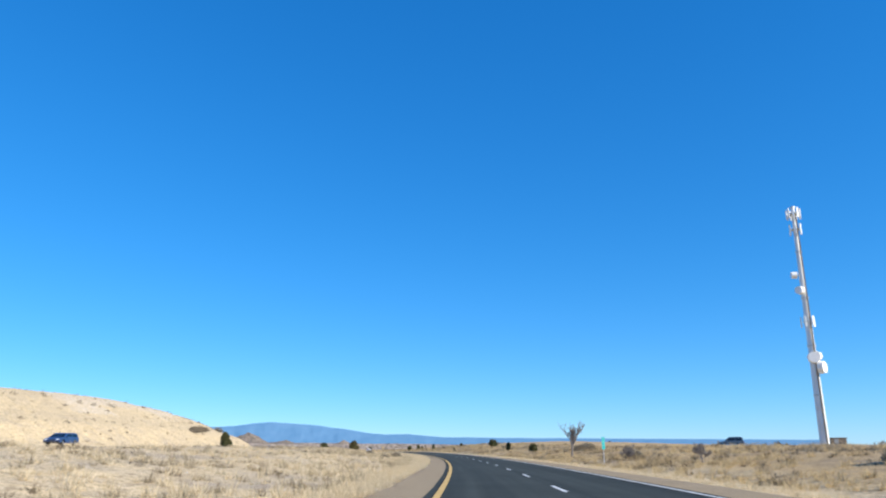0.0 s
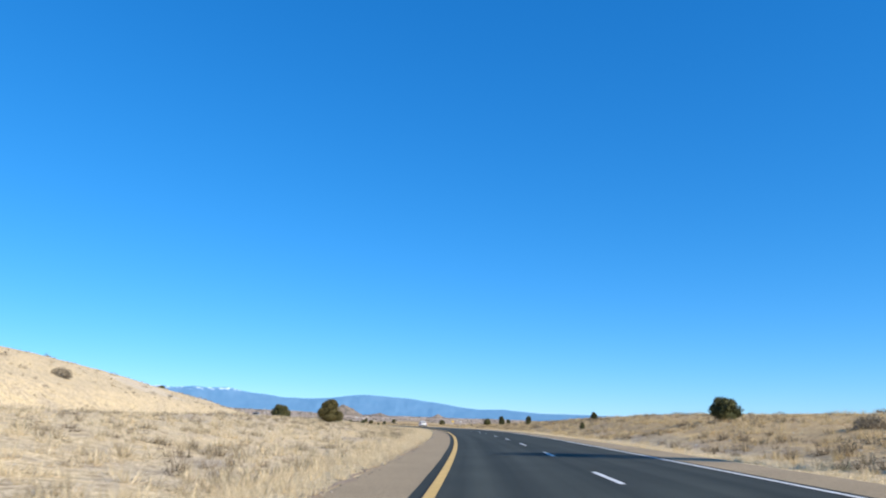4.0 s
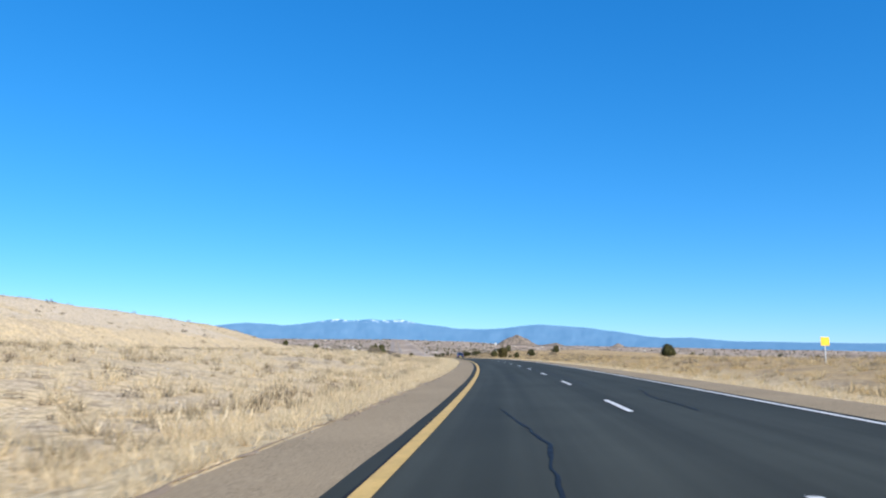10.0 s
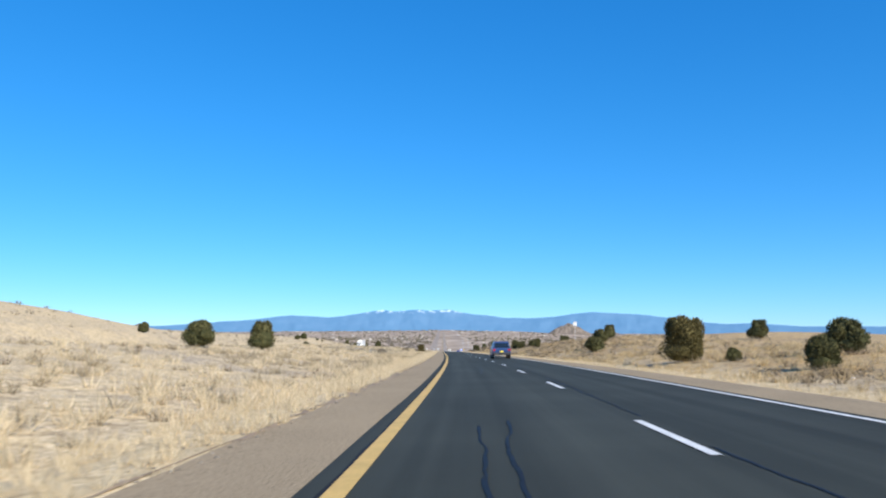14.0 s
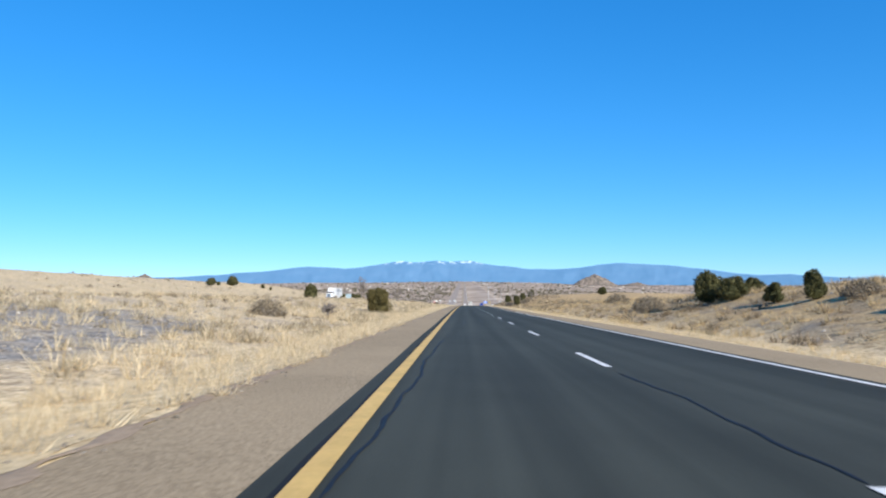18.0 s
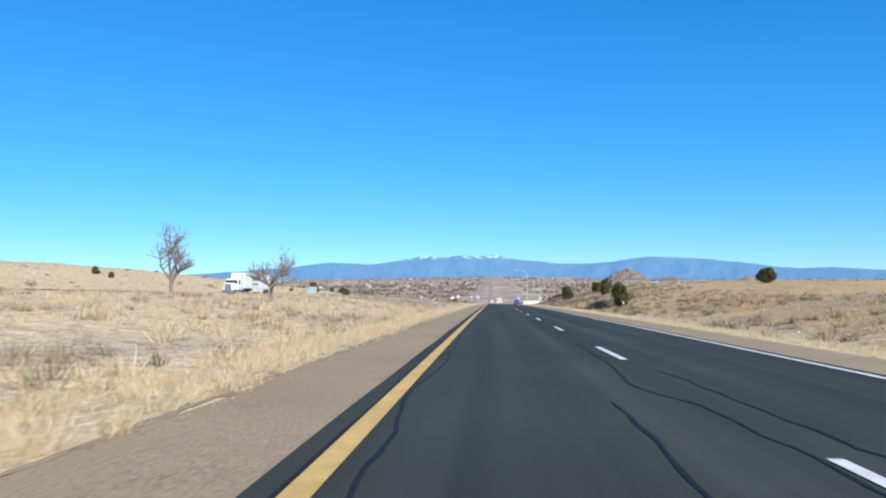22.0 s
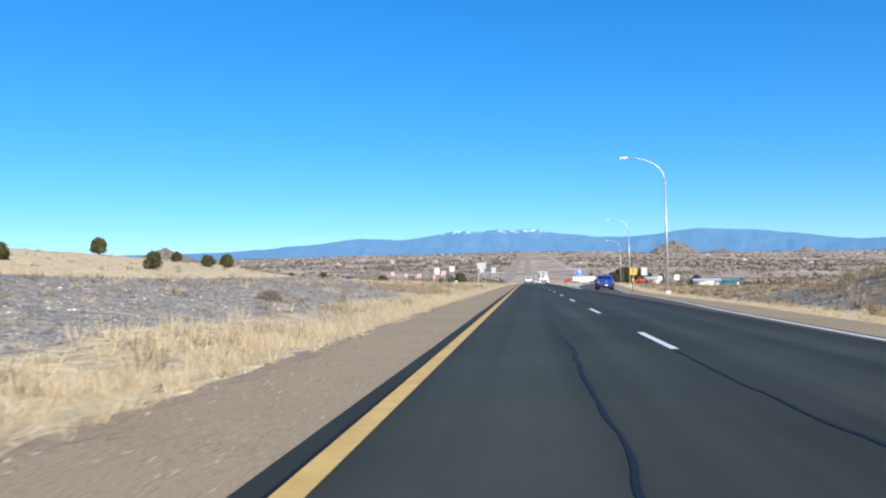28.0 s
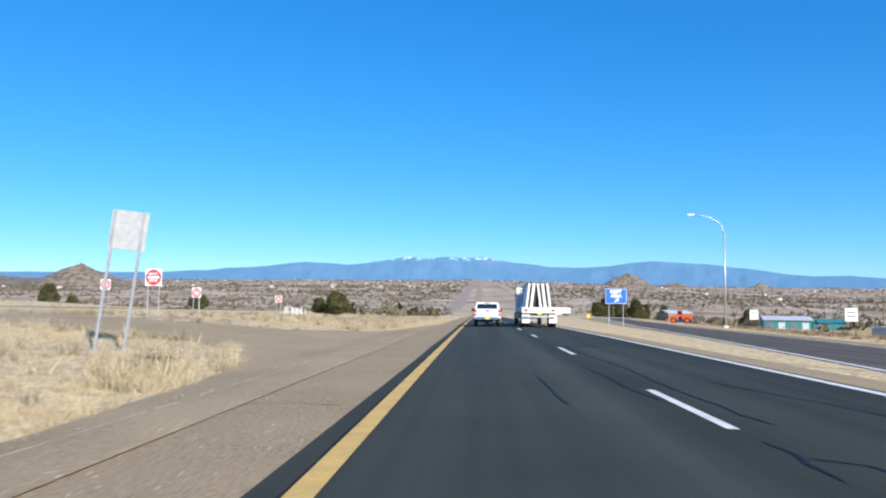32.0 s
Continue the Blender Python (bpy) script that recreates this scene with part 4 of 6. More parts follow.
grng = np.random.default_rng(75)
g_s, g_l = grng.uniform(940, 1108, 5200), -0.45 - 1.9 * grng.uniform(0, 1, 5200)
scatter("shoulder_chips", ROCK, deck(g_s, g_l), grng.uniform(0.005, 0.014, 5200), DUST_STONE, "pale stone chips loose on the shoulder", "gravel", grng)
g_s, g_l = grng.uniform(1084, 1126, 1500), -1.75 - 1.1 * grng.uniform(0, 1, 1500) ** 2
scatter("track_stones", ROCK, deck(g_s, g_l) + np.array([0, 0, 0.01]), grng.uniform(0.006, 0.018, 1500), DUST_STONE, "loose stones along the worn edge of the crossover", "gravel", grng)
g_s, g_l = grng.uniform(1070, 1175, 3000), grng.uniform(0, 1, 3000)
scatter("gore_chips", ROCK, deck(g_s, 7.3 + g_l * np.clip(np.interp(g_s, [1058, 1092, 1117, 1177], [7.35, 9.4, 11.6, 18]) - 7.5, 0, 9)), grng.uniform(0.004, 0.010, 3000), DUST_STONE, "stone chips strewn over the painted gore", "gravel", grng)


def far_scrub(name, n, s0, s1, l0, l1, lo, hi, seed, label):
    rng = np.random.default_rng(seed)
    s = s0 + (s1 - s0) * rng.uniform(0, 1, n) ** 1.3
    l = rng.uniform(l0, l1, n)
    apart = np.where(s < 1600, (l < -30) & (l > -54), (l < -9) & (l > -28))
    ok = (np.abs(l - 3) > 14) & ~apart & ((l < 10) | (l > right_edge(s) + 14)) & (fbm(s, l, 90, 3, 8) + 0.5 * rng.normal(size=n) > 0.1)
    s, l = s[ok], l[ok]
    return scatter(name, [tuft_ball(20, np.random.default_rng(80 + k), 0.6, 0.8) for k in range(4)], ground(s, l), rng.uniform(lo, hi, len(s)), SCRUB, label, "scrub", rng)


far_scrub("valley_scrub", 26000, 1230, 3000, -900, 900, 0.8, 2.2, 91, "dark juniper scrub dotted over the valley floor")
far_scrub("far_scrub", 13000, 2200, 4900, -2600, 2600, 1.6, 4.0, 92, "dark juniper scrub on the far side of the valley")
far_scrub("plain_scrub", 2500, 150, 1300, 90, 900, 0.7, 1.8, 93, "dark scrub on the open plain beside the highway")


# ================= junipers and bare trees =================
def juniper_meshes(seed, wide, tufts=230, fine=1.0):
    rng = np.random.default_rng(seed)
    lobes = []
    for _ in range(15):
        a, r = rng.uniform(0, 2 * math.pi), rng.uniform(0.12, 0.42) * wide
        z = rng.uniform(0.16, 0.80)
        r *= 1.2 - 0.72 * z
        lobes.append((np.array([r * math.cos(a), r * math.sin(a), z]), rng.uniform(0.13, 0.23) * np.array([wide * (1.05 - 0.4 * z), wide * (1.05 - 0.4 * z), 1.05])))
    lobes.append((np.array([0, 0, 0.44]), np.array([0.36 * wide, 0.36 * wide, 0.42])))
    lobes.append((np.array([0.02, 0.02, 0.70]), np.array([0.25 * wide, 0.25 * wide, 0.27])))
    lobes.append((np.array([0.05, -0.04, 0.26]), np.array([0.42 * wide, 0.42 * wide, 0.26])))
    v, f = [], []
    for c, rad in lobes:
        for _ in range(tufts):
            d = rng.normal(size=3)
            d /= np.linalg.norm(d)
            p = c + d * rad * rng.uniform(0.80, 1.14)
            if p[2] < 0.03:
                continue
            t = rng.normal(size=3)
            t -= d * (t @ d)
            t /= np.linalg.norm(t)
            k = rng.uniform(0.018, 0.038) * fine
            tip = p + (d * 0.8 + np.array([0, 0, 0.6]) + rng.normal(size=3) * 0.4) * k * 1.8
            i = len(v)
            v += [p - t * k, p + t * k, tip, p + np.cross(d, t) * k]
            f += [(i, i + 1, i + 2), (i, i + 3, i + 2)]
    crown = mesh_of("crown", v, f, JUNIPER)
    core = bmesh.new()
    for c, rad in lobes:
        m = Matrix.Translation(c) @ Matrix.Diagonal((*(rad * 0.80), 1))
        bmesh.ops.create_icosphere(core, subdivisions=2, radius=1.0, matrix=m)
    for q in core.verts:
        q.co += Vector(rng.normal(size=3) * 0.012)
        q.co.z = max(q.co.z, 0.02)
    wood = bmesh.new()
    for _ in range(4):
        a = rng.uniform(0, 6.28)
        rod((0, 0, -0.05), (0.16 * wide * math.cos(a), 0.16 * wide * math.sin(a), 0.45), 0.04, 0.018, 6, wood)
    return crown, core, wood


def juniper(seed, wide, label, tufts=230, fine=1.0, leaf=None):
    t = thing("juniper", Matrix.Identity(4), label, "tree")
    crown, core, wood = juniper_meshes(seed, wide, tufts, fine)
    if leaf:
        crown.materials[0] = leaf
    c = part("crown", crown, JUNIPER, t)
    part("inner_foliage", core, leaf or JUNIPER, c)
    part("trunk", wood, BARK, t)
    return t


JUN = [juniper(1, 0.95, "rounded dark olive juniper on dry grass"), juniper(2, 1.25, "broad dark olive juniper bush on dry grass"), juniper(3, 0.7, "narrow upright dark green juniper"), juniper(4, 1.05, "ragged dark olive juniper on dry grass"), juniper(21, 1.18, "rounded brownish olive juniper beside the highway", 1100, 0.58, OLIVE), juniper(22, 1.0, "dense dark olive juniper beside the highway", 1100, 0.58, OLIVE)]
JUNIPERS = [  # s, l, height, kind
    (241, -15.6, 3.1, 4), (258, -25, 2.3, 1), (69.5, -24.3, 1.8, 2), (586, -20.6, 2.3, 1), (600, -18.8, 2.9, 3), (665, -57.3, 2.1, 0), (730, -6.3, 2.3, 5), (779, -22.5, 2.3, 0), (418, -82, 2.4, 1),
    (158, 19.0, 1.8, 2), (131, 19.3, 1.6, 1), (206, 24, 2.2, 1), (252, 22.8, 1.1, 3), (234, 17, 0.9, 2), (292, 20, 1.8, 2), (342, 19.5, 1.9, 1), (332, 21.4, 2.3, 2), (334, 23.6, 1.3, 3),
    (528, 44.5, 2.8, 1), (570, 14.5, 2.8, 5), (556.5, 16.2, 1.5, 0), (564, 21.2, 1.9, 1), (614, 17.8, 1.9, 1), (566, 16.0, 0.8, 1), (617, 39, 2.4, 3), (679, 19.4, 2.0, 2), (691.5, 20, 1.8, 1), (798, 44.8, 4.4, 3), (726, 21.1, 1.6, 0), (719, 18.8, 2.4, 0), (716.5, 19.6, 1.7, 1), (708, 18.9, 1.2, 3), (704, 19.2, 1.6, 2),
    (873, 15.8, 2.9, 2), (918, 20.9, 2.1, 2), (914, 47.5, 2.7, 1), (955, 18.2, 3.1, 0), (961, 27.9, 2.8, 0), (942, 22.9, 2.2, 3), (760, 38, 2.5, 1),
    (640, 24, 2.2, 1), (655, 29, 2.4, 3), (1015, -61.8, 1.1, 1), (1056, -63.6, 2.2, 1), (1083, -58, 3.0, 0), (1094, -74, 3.0, 0), (1145, -72, 3.0, 1), (1134, -67, 2.4, 3), (1117, -71, 2.2, 0), (1122, -66.5, 2.6, 1),
    (690, -31, 1.3, 1), (882, -68, 3.0, 1), (859.5, -66.4, 2.1, 1), (870.5, -68.2, 1.2, 0), (906, -65.5, 1.3, 3), (906.5, -63, 1.1, 0),
    (1206, -20, 3.6, 1), (1209, -23, 2.6, 0), (1195, -72, 2.4, 0), (1210, -66, 3.2, 3), (1230, -50, 3.0, 1), (1250, -85, 3.6, 3), (1240, -30, 2.2, 1), (1290, -16, 2.2, 0), (1320, -18, 2.4, 1)]
for i, (s, l, h, k) in enumerate(JUNIPERS):
    m = on_ground(s, l, 67 * i, h, 0.04)
    if s < 0:
        continue
    tagged(copy_thing(JUN[k], m), group="junipers")
EVERGREEN = [(1418, 56, 8.5, 2), (1425, 60, 9.4, 3), (1432, 65, 7.8, 0), (1420, 69, 9.0, 2), (1428, 74, 7.2, 3), (1416, 52, 6.5, 0), (1412, 79, 7.0, 2), (1300, 74, 5.0, 0)]
for i, (s, l, h, k) in enumerate(EVERGREEN):
    tagged(copy_thing(JUN[k], on_ground(s, l, 51 * i, h, 0.05)), "tall dark evergreen tree by the rest area", group="evergreens")
for o in JUN:
    for c in list(o.children_recursive):
        bpy.data.objects.remove(c)
    bpy.data.objects.remove(o)


def bare_tree(seed, height, spreadk, name="bare_tree", label="leafless grey tree standing in dry grass"):
    """A leafless tree: trunk and limbs that fork into twigs."""
    rng = np.random.default_rng(seed)
    t = thing(name, Matrix.Identity(4), label, "tree")
    limbs, twigs, trunk = bmesh.new(), bmesh.new(), bmesh.new()

    def grow(p, d, length, r, depth):
        q = p + d * length
        rod(p, q, max(r, 0.013), max(r * 0.7, 0.010), 6 if depth < 2 else 4, trunk if depth == 0 else limbs if depth < 3 else twigs)
        if depth >= 5:
            return
        for _ in range((5, 4, 3, 3, 2)[depth]):
            nd = (d + Vector(rng.normal(size=3) * spreadk)).normalized()
            nd.z = max(nd.z, 0.05) + 0.22
            grow(p + d * length * rng.uniform(0.4, 1.0), nd.normalized(), length * rng.uniform(0.6, 0.85), r * 0.58, depth + 1)

    grow(Vector((0, 0, -0.1)), Vector((0.05, 0.02, 1)).normalized(), height * 0.25, height * 0.022, 0)
    a = part("trunk", trunk, TWIG, t)
    tagged(part("limbs", limbs, TWIG, t), kind="stuff")
    tagged(part("twigs", twigs, TWIG, t), kind="stuff")
    return t


for seed, s, l, h, sp in [(5, 842, -23.6, 8.2, 0.7), (6, 839, -14.8, 6.2, 0.66), (7, 74, 14.5, 6.3, 0.27), (8, 930, 25, 5.0, 0.6), (9, 1290, 58, 5.0, 0.5), (10, 1278, 66, 4.5, 0.5), (11, 1268, 50, 4.2, 0.5)]:
    o = bare_tree(seed, h, sp)
    o.matrix_basis = on_ground(s, l, seed * 40)
for seed, s, l, h in [(15, 38, 17, 2.4), (16, 44, 19, 1.6), (17, 1203, -25, 3.4), (18, 905, 17.5, 1.6), (19, 709, -6.9, 1.7), (20, 489, -12.4, 2.0), (21, 60, 17.2, 2.3), (22, 56.5, 16.6, 1.9), (23, 63, 18.4, 1.8)]:
    o = bare_tree(seed, h, 0.8, "bare_bush", "tangled leafless brown bush")
    tagged(o, category="bush")
    o.matrix_basis = on_ground(s, l, seed * 40)


def bush(seed):
    t = thing("dry_bush", Matrix.Identity(4), "dry grey-green bush on straw grass", "bush", "dry bushes")
    v, f = tuft_ball(4600, np.random.default_rng(seed), 0.05, 0.8)
    part("foliage", mesh_of("foliage", v, f, DUSTY), DUSTY, t)
    w = bmesh.new()
    rng = np.random.default_rng(seed)
    for _ in range(9):
        a, r = rng.uniform(0, 6.28), rng.uniform(0.2, 0.7)
        rod((0, 0, -0.05), (r * math.cos(a), r * math.sin(a), 0.62), 0.014, 0.006, 5, w)
    part("stems", w, TWIG, t)
    return t


BUSH = [bush(k) for k in (1, 2, 3)]
for i, (s, l, h) in enumerate([(118, -7, 1.1), (502, -16, 1.5), (130, -12, 0.8), (464, -8.3, 0.45), (487.5, -11.2, 0.85), (705, -9.5, 1.1), (640, -10, 0.9), 
                               (1000, 19, 1.1), (1010, 21, 1.0), (965, 16, 1.1), (560, 26, 1.3), (105, 22, 1.1), (112, 25, 1.4), (180, 22, 0.9), (20, 20, 1.0), (990, -14, 0.8), (1003, -10, 0.6), (701, 20.1, 1.0), (724.5, 16, 1.1), (876, 13.9, 1.3), (878.2, 15.2, 1.25), (880.4, 13.8, 1.0), (477.5, 13.9, 0.45), (769, 22.7, 1.7), (729, 17, 1.45), (892, 20, 1.6), (181, -56.3, 1.6), (187, -57.4, 1.4), (193.5, -57.2, 1.8), (205, -58, 1.3), (264, -62, 1.9), (95, -8.2, 0.75), (60, 17.9, 1.0)]):
    copy_thing(BUSH[i % 3], on_ground(s, l, 77 * i, h))
for o in BUSH:
    for c in list(o.children_recursive):
        bpy.data.objects.remove(c)
    bpy.data.objects.remove(o)

# ================= cone-shaped hills and the crossover =================
def hill_material():
    m, n, b = shader("scrubby_hill", 0.95, 0, 0.1)
    dots = ramp(n, noise_at(n, 0.09, 6), [(0.46, (0.27, 0.215, 0.165)), (0.57, (0.07, 0.065, 0.05))])
    n.links.new(mix(n, 0.35, dots, ramp(n, noise_at(n, 0.01, 3), [(0.3, (0.17, 0.15, 0.14)), (0.7, (0.28, 0.22, 0.17))])), b.inputs["Base Color"])
    return m


HILL = hill_material()


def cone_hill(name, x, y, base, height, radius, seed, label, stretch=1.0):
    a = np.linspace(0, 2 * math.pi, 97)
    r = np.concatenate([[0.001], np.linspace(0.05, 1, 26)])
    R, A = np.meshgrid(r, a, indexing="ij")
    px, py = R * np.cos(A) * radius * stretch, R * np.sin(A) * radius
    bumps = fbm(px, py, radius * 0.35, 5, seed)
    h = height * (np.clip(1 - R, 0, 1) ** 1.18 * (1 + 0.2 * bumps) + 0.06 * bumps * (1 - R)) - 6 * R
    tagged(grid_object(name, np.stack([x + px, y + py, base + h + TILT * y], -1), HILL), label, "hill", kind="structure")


cone_hill("hill_cone", 790, 4330, -60, 86, 190, 3, "brown cone-shaped hill dotted with scrub", 1.15)
cone_hill("hill_shoulder", 1010, 4350, -60, 49, 230, 5, "low brown hill dotted with scrub", 1.5)
cone_hill("hill_small", 1290, 4150, -60, 47, 120, 6, "small brown hill on the plain", 1.5)
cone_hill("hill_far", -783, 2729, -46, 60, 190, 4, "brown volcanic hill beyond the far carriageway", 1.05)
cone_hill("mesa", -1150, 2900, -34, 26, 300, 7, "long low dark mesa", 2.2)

cl = np.concatenate([np.linspace(-37, -8, 40), np.linspace(-7.5, -1.72, 24)])
cw = np.linspace(0, 1, 26)
CW, CL = np.meshgrid(cw, cl, indexing="ij")
jag = 0.5 * fbm(CL, CL * 0, 2.0, 3, 51) * np.clip((-1.8 - CL) * 2, 0, 1)
CS = (track_near(CL) + jag) * (1 - CW) + (track_far(CL) + jag * 1.3) * CW
CP = ground(CS, CL)
CP[..., 2] += np.interp(CL, [-37, -6, -2.6, -1.72], [0.045, 0.022, 0.018, 0.010])
tagged(grid_object("crossover", CP, GRAVEL), "worn grey gravel crossover through the median", "track", kind="structure")


# ================= sealed cracks in the road =================
def crack(points, width, seed):
    """A wavering tar-sealed crack through (s, l) points."""
    rng = np.random.default_rng(seed)
    pts = []
    for (a, b), (c, d) in zip(points, points[1:]):
        n = max(3, int(math.hypot(c - a, (d - b)) / 0.25))
        for k in range(n):
            w = k / n
            pts.append((a + (c - a) * w, b + (d - b) * w))
    pts.append(points[-1])
    pts = np.array(pts)
    t = np.arange(len(pts))
    pts[:, 1] += 0.10 * fbm(t, t * 0 + seed, 13.0, 3, seed + 1) + 0.05 * fbm(t, t * 0 + seed, 2.6, 3, seed + 5)
    pts[:, 0] += 0.05 * fbm(t, t * 0 + seed, 1.6, 3, seed)
    d = np.gradient(pts, axis=0)
    d /= np.linalg.norm(d, axis=1)[:, None] + 1e-6
    nrm = np.stack([-d[:, 1], d[:, 0]], 1)
    w = 0.72 * width * (0.5 + 0.35 * fbm(t, t * 0, 2.5, 2, seed + 2))[:, None]
    w[0] *= 0.2
    w[-1] *= 0.2
    A, B = pts + nrm * w, pts - nrm * w
    P = np.stack([deck(A[:, 0], A[:, 1]), deck(B[:, 0], B[:, 1])], 1)
    P[..., 2] += 0.006
    o = grid_object("crack_seal", P, TAR)
    o.parent = road


crng = np.random.default_rng(5)
k = 0
for s in np.arange(320, 1190, 9.5):
    k += 1
    s = s + crng.uniform(-3, 3)
    if 968 < s < 1092 or 528 < s < 552 or 338 < s < 356 or 634 < s < 662 or 727 < s < 752 or 786 < s < 830 or 484 < s < 505 or 862 < s < 905 or 448 < s < 462 or 668 < s < 718 or 758 < s < 772 or 850 < s < 864:
        continue
    kind = crng.integers(0, 5)
    if kind in (0, 1):
        n = crng.uniform(9, 18)
        l = 4.05 + crng.uniform(-0.1, 0.25)
        crack([(s, l), (s + n * 0.4, l + crng.uniform(-0.2, 0.2)), (s + n, 3.9)], 0.055, k)
    if kind in (1, 2):
        n = crng.uniform(6, 13)
        l = crng.uniform(1.6, 2.6)
        crack([(s, l), (s + n * 0.5, l + crng.uniform(-0.35, 0.35)), (s + n, l + crng.uniform(-0.5, 0.5))], 0.06, k + 300)
    if kind == 3:
        crack([(s, 0.35), (s + 2.5, 0.55), (s + 5.5, 0.3)], 0.05, k + 600)
        crack([(s + crng.uniform(-.2, .2), -2.3), (s + 0.4, -0.3)], 0.035, k + 900)
    if kind == 4:
        crack([(s, crng.uniform(4.6, 5.4)), (s + 5, crng.uniform(4.8, 6)), (s + 9, crng.uniform(5, 6.4))], 0.055, k + 1200)
    if k % 3 == 0:
        crack([(s + 1, -2.35), (s + 1.3 + crng.uniform(-.3, .3), -1.2), (s + 1.1, -0.35)], 0.028, k + 1500)
for k, pts in enumerate(([(637.6, -1.1), (638.6, -1.05), (641.5, -1.3)], [(650, 1.35), (645, 1.2), (637, 1.15)], [(660, 3.95), (641.5, 3.65), (640, 4.0), (634, 3.7)], [(790, 0.3), (796, 0.2), (800, 0.35), (808, 0.2)], [(818, 1.2), (822.5, 1.35), (825.5, 1.25), (829, 0.6)],
                         [(823, -1.95), (824, -1.2), (824, -0.35)], [(1008.5, -2.1), (1009, -1.6), (1009, -0.4), (1009, 0.8)], [(1009, 0.5), (1006.5, 0.75)], [(1014, 2.25), (1009, 2.1), (1006, 2.3)], [(432, 3.95), (426, 3.9), (417, 3.8), (410, 4.1)], [(806, 3.3), (796.5, 3.1), (795, 3.5), (790, 3.6)], [(848, -2.0), (848.5, -1.0), (848.6, 0.4)])):
    crack(pts, 0.03 if pts[0][1] < -0.5 else 0.05, 40 + k)
DAMAGE = [[(709, 1.11), (705, 1.12), (701.5, 1.09)], [(715, 2.11), (709, 2.14), (706.5, 2.19)], [(713, 3.55), (710, 3.78), (707.5, 3.91)], [(765.5, 0.39), (763.5, 0.31), (761.5, 0.31)], [(770, 2.9), (767, 2.82), (764.5, 2.6)],
          [(457, 0.28), (454.5, 0.26)], [(462, 3.9), (456.5, 4.14), (454.5, 3.89)], [(688, 0.46), (672, 0.24), (670, 0.17)], [(678, 3.63), (675, 3.74), (670.5, 3.62)], [(860, 1.98), (856, 2.0), (853, 1.91)],
          [(892.5, 2.4), (887.0, 2.27), (884.0, 2.31)],
          [(896.5, 3.75), (890.5, 4.08), (886.0, 4.3), (884.5, 4.15)],
          [(509.0, 3.93), (500.5, 3.83)],
          [(496.5, 3.81), (494.0, 3.95), (492.5, 3.92)],
          [(498.5, 0.06), (495.0, 0.24), (492.5, 0.33)],
          [(753.0, 2.4), (739.0, 2.23), (735.0, 1.99), (733.5, 2.19), (732.0, 2.16)],
          [(736.0, 1.2), (732.0, 1.21)],
          [(737.0, 3.96), (733.5, 3.98)],
          [(1071.0, -1.23), (1071.5, -0.8), (1071.0, -0.26)],
          [(1079.0, -1.6), (1080.0, -0.82)],
          [(986, 2.05), (984.5, 2.0), (978.5, 1.97), (975, 1.9)], [(986, 3.66), (980, 3.67), (974, 3.75)], [(994, 3.56), (991, 3.65), (988.5, 3.4)], [(1078, 2.25), (1076, 2.3), (1073.6, 2.42), (1072.5, 2.0), (1070.5, 2.02)], [(1079, 3.2), (1072, 3.3), (1070, 3.35)],
          [(1085, 3.2), (1079.5, 3.76)], [(1080, 4.1), (1076, 4.27), (1074, 4.7)], [(1074.2, 3.66), (1072.4, 3.62)], [(1073, 3.5), (1073.2, 4.6), (1073, 5.8)], [(1072.7, 0.8), (1072, 0.56), (1070, 0.85)], [(1072.4, 0.6), (1073, 1.2)], [(1071.4, -0.2), (1071.6, 0.85)],
          [(536, 1.3), (535, 1.26), (529, 1.22)], [(552, 4.0), (546, 3.95), (537, 3.86)], [(533.5, 3.87), (528, 3.9)], [(362, 4.15), (352.5, 4.2), (344.5, 4.2), (338, 4.0)], [(1087, 1.9), (1084, 2.0)], [(1100, 3.5), (1094, 3.8), (1090, 3.7)],
          [(1114, 3.4), (1109.6, 3.43), (1108, 3.56)], [(1105, 3.76), (1104.4, 3.75), (1104.1, 3.72), (1103.4, 3.69)], [(1104.3, 3.78), (1104, 4.14), (1103.5, 4.24)], [(1111.4, 2.13), (1107.4, 2.21)]]
for k, pts in enumerate(DAMAGE):
    crack(pts, 0.06 if pts[0][1] > -0.3 else 0.03, 600 + 3 * k)
for k, pts in enumerate(([(1062, 3.9), (1044.5, 3.65), (1041.5, 3.5), (1040.3, 3.8)], [(1041.2, 3.05), (1038, 3.3)], [(1041, 1.35), (1038, 0.8)])):
    crack(pts, 0.055, 440 + k)
crack([(1060.5, 7.2), (1055, 3.6), (1054, 0.3)], 0.045, 77)
crack([(1003 + 12.6, -2.4), (1016, 0.2), (1015.5, 2.6)], 0.035, 78)


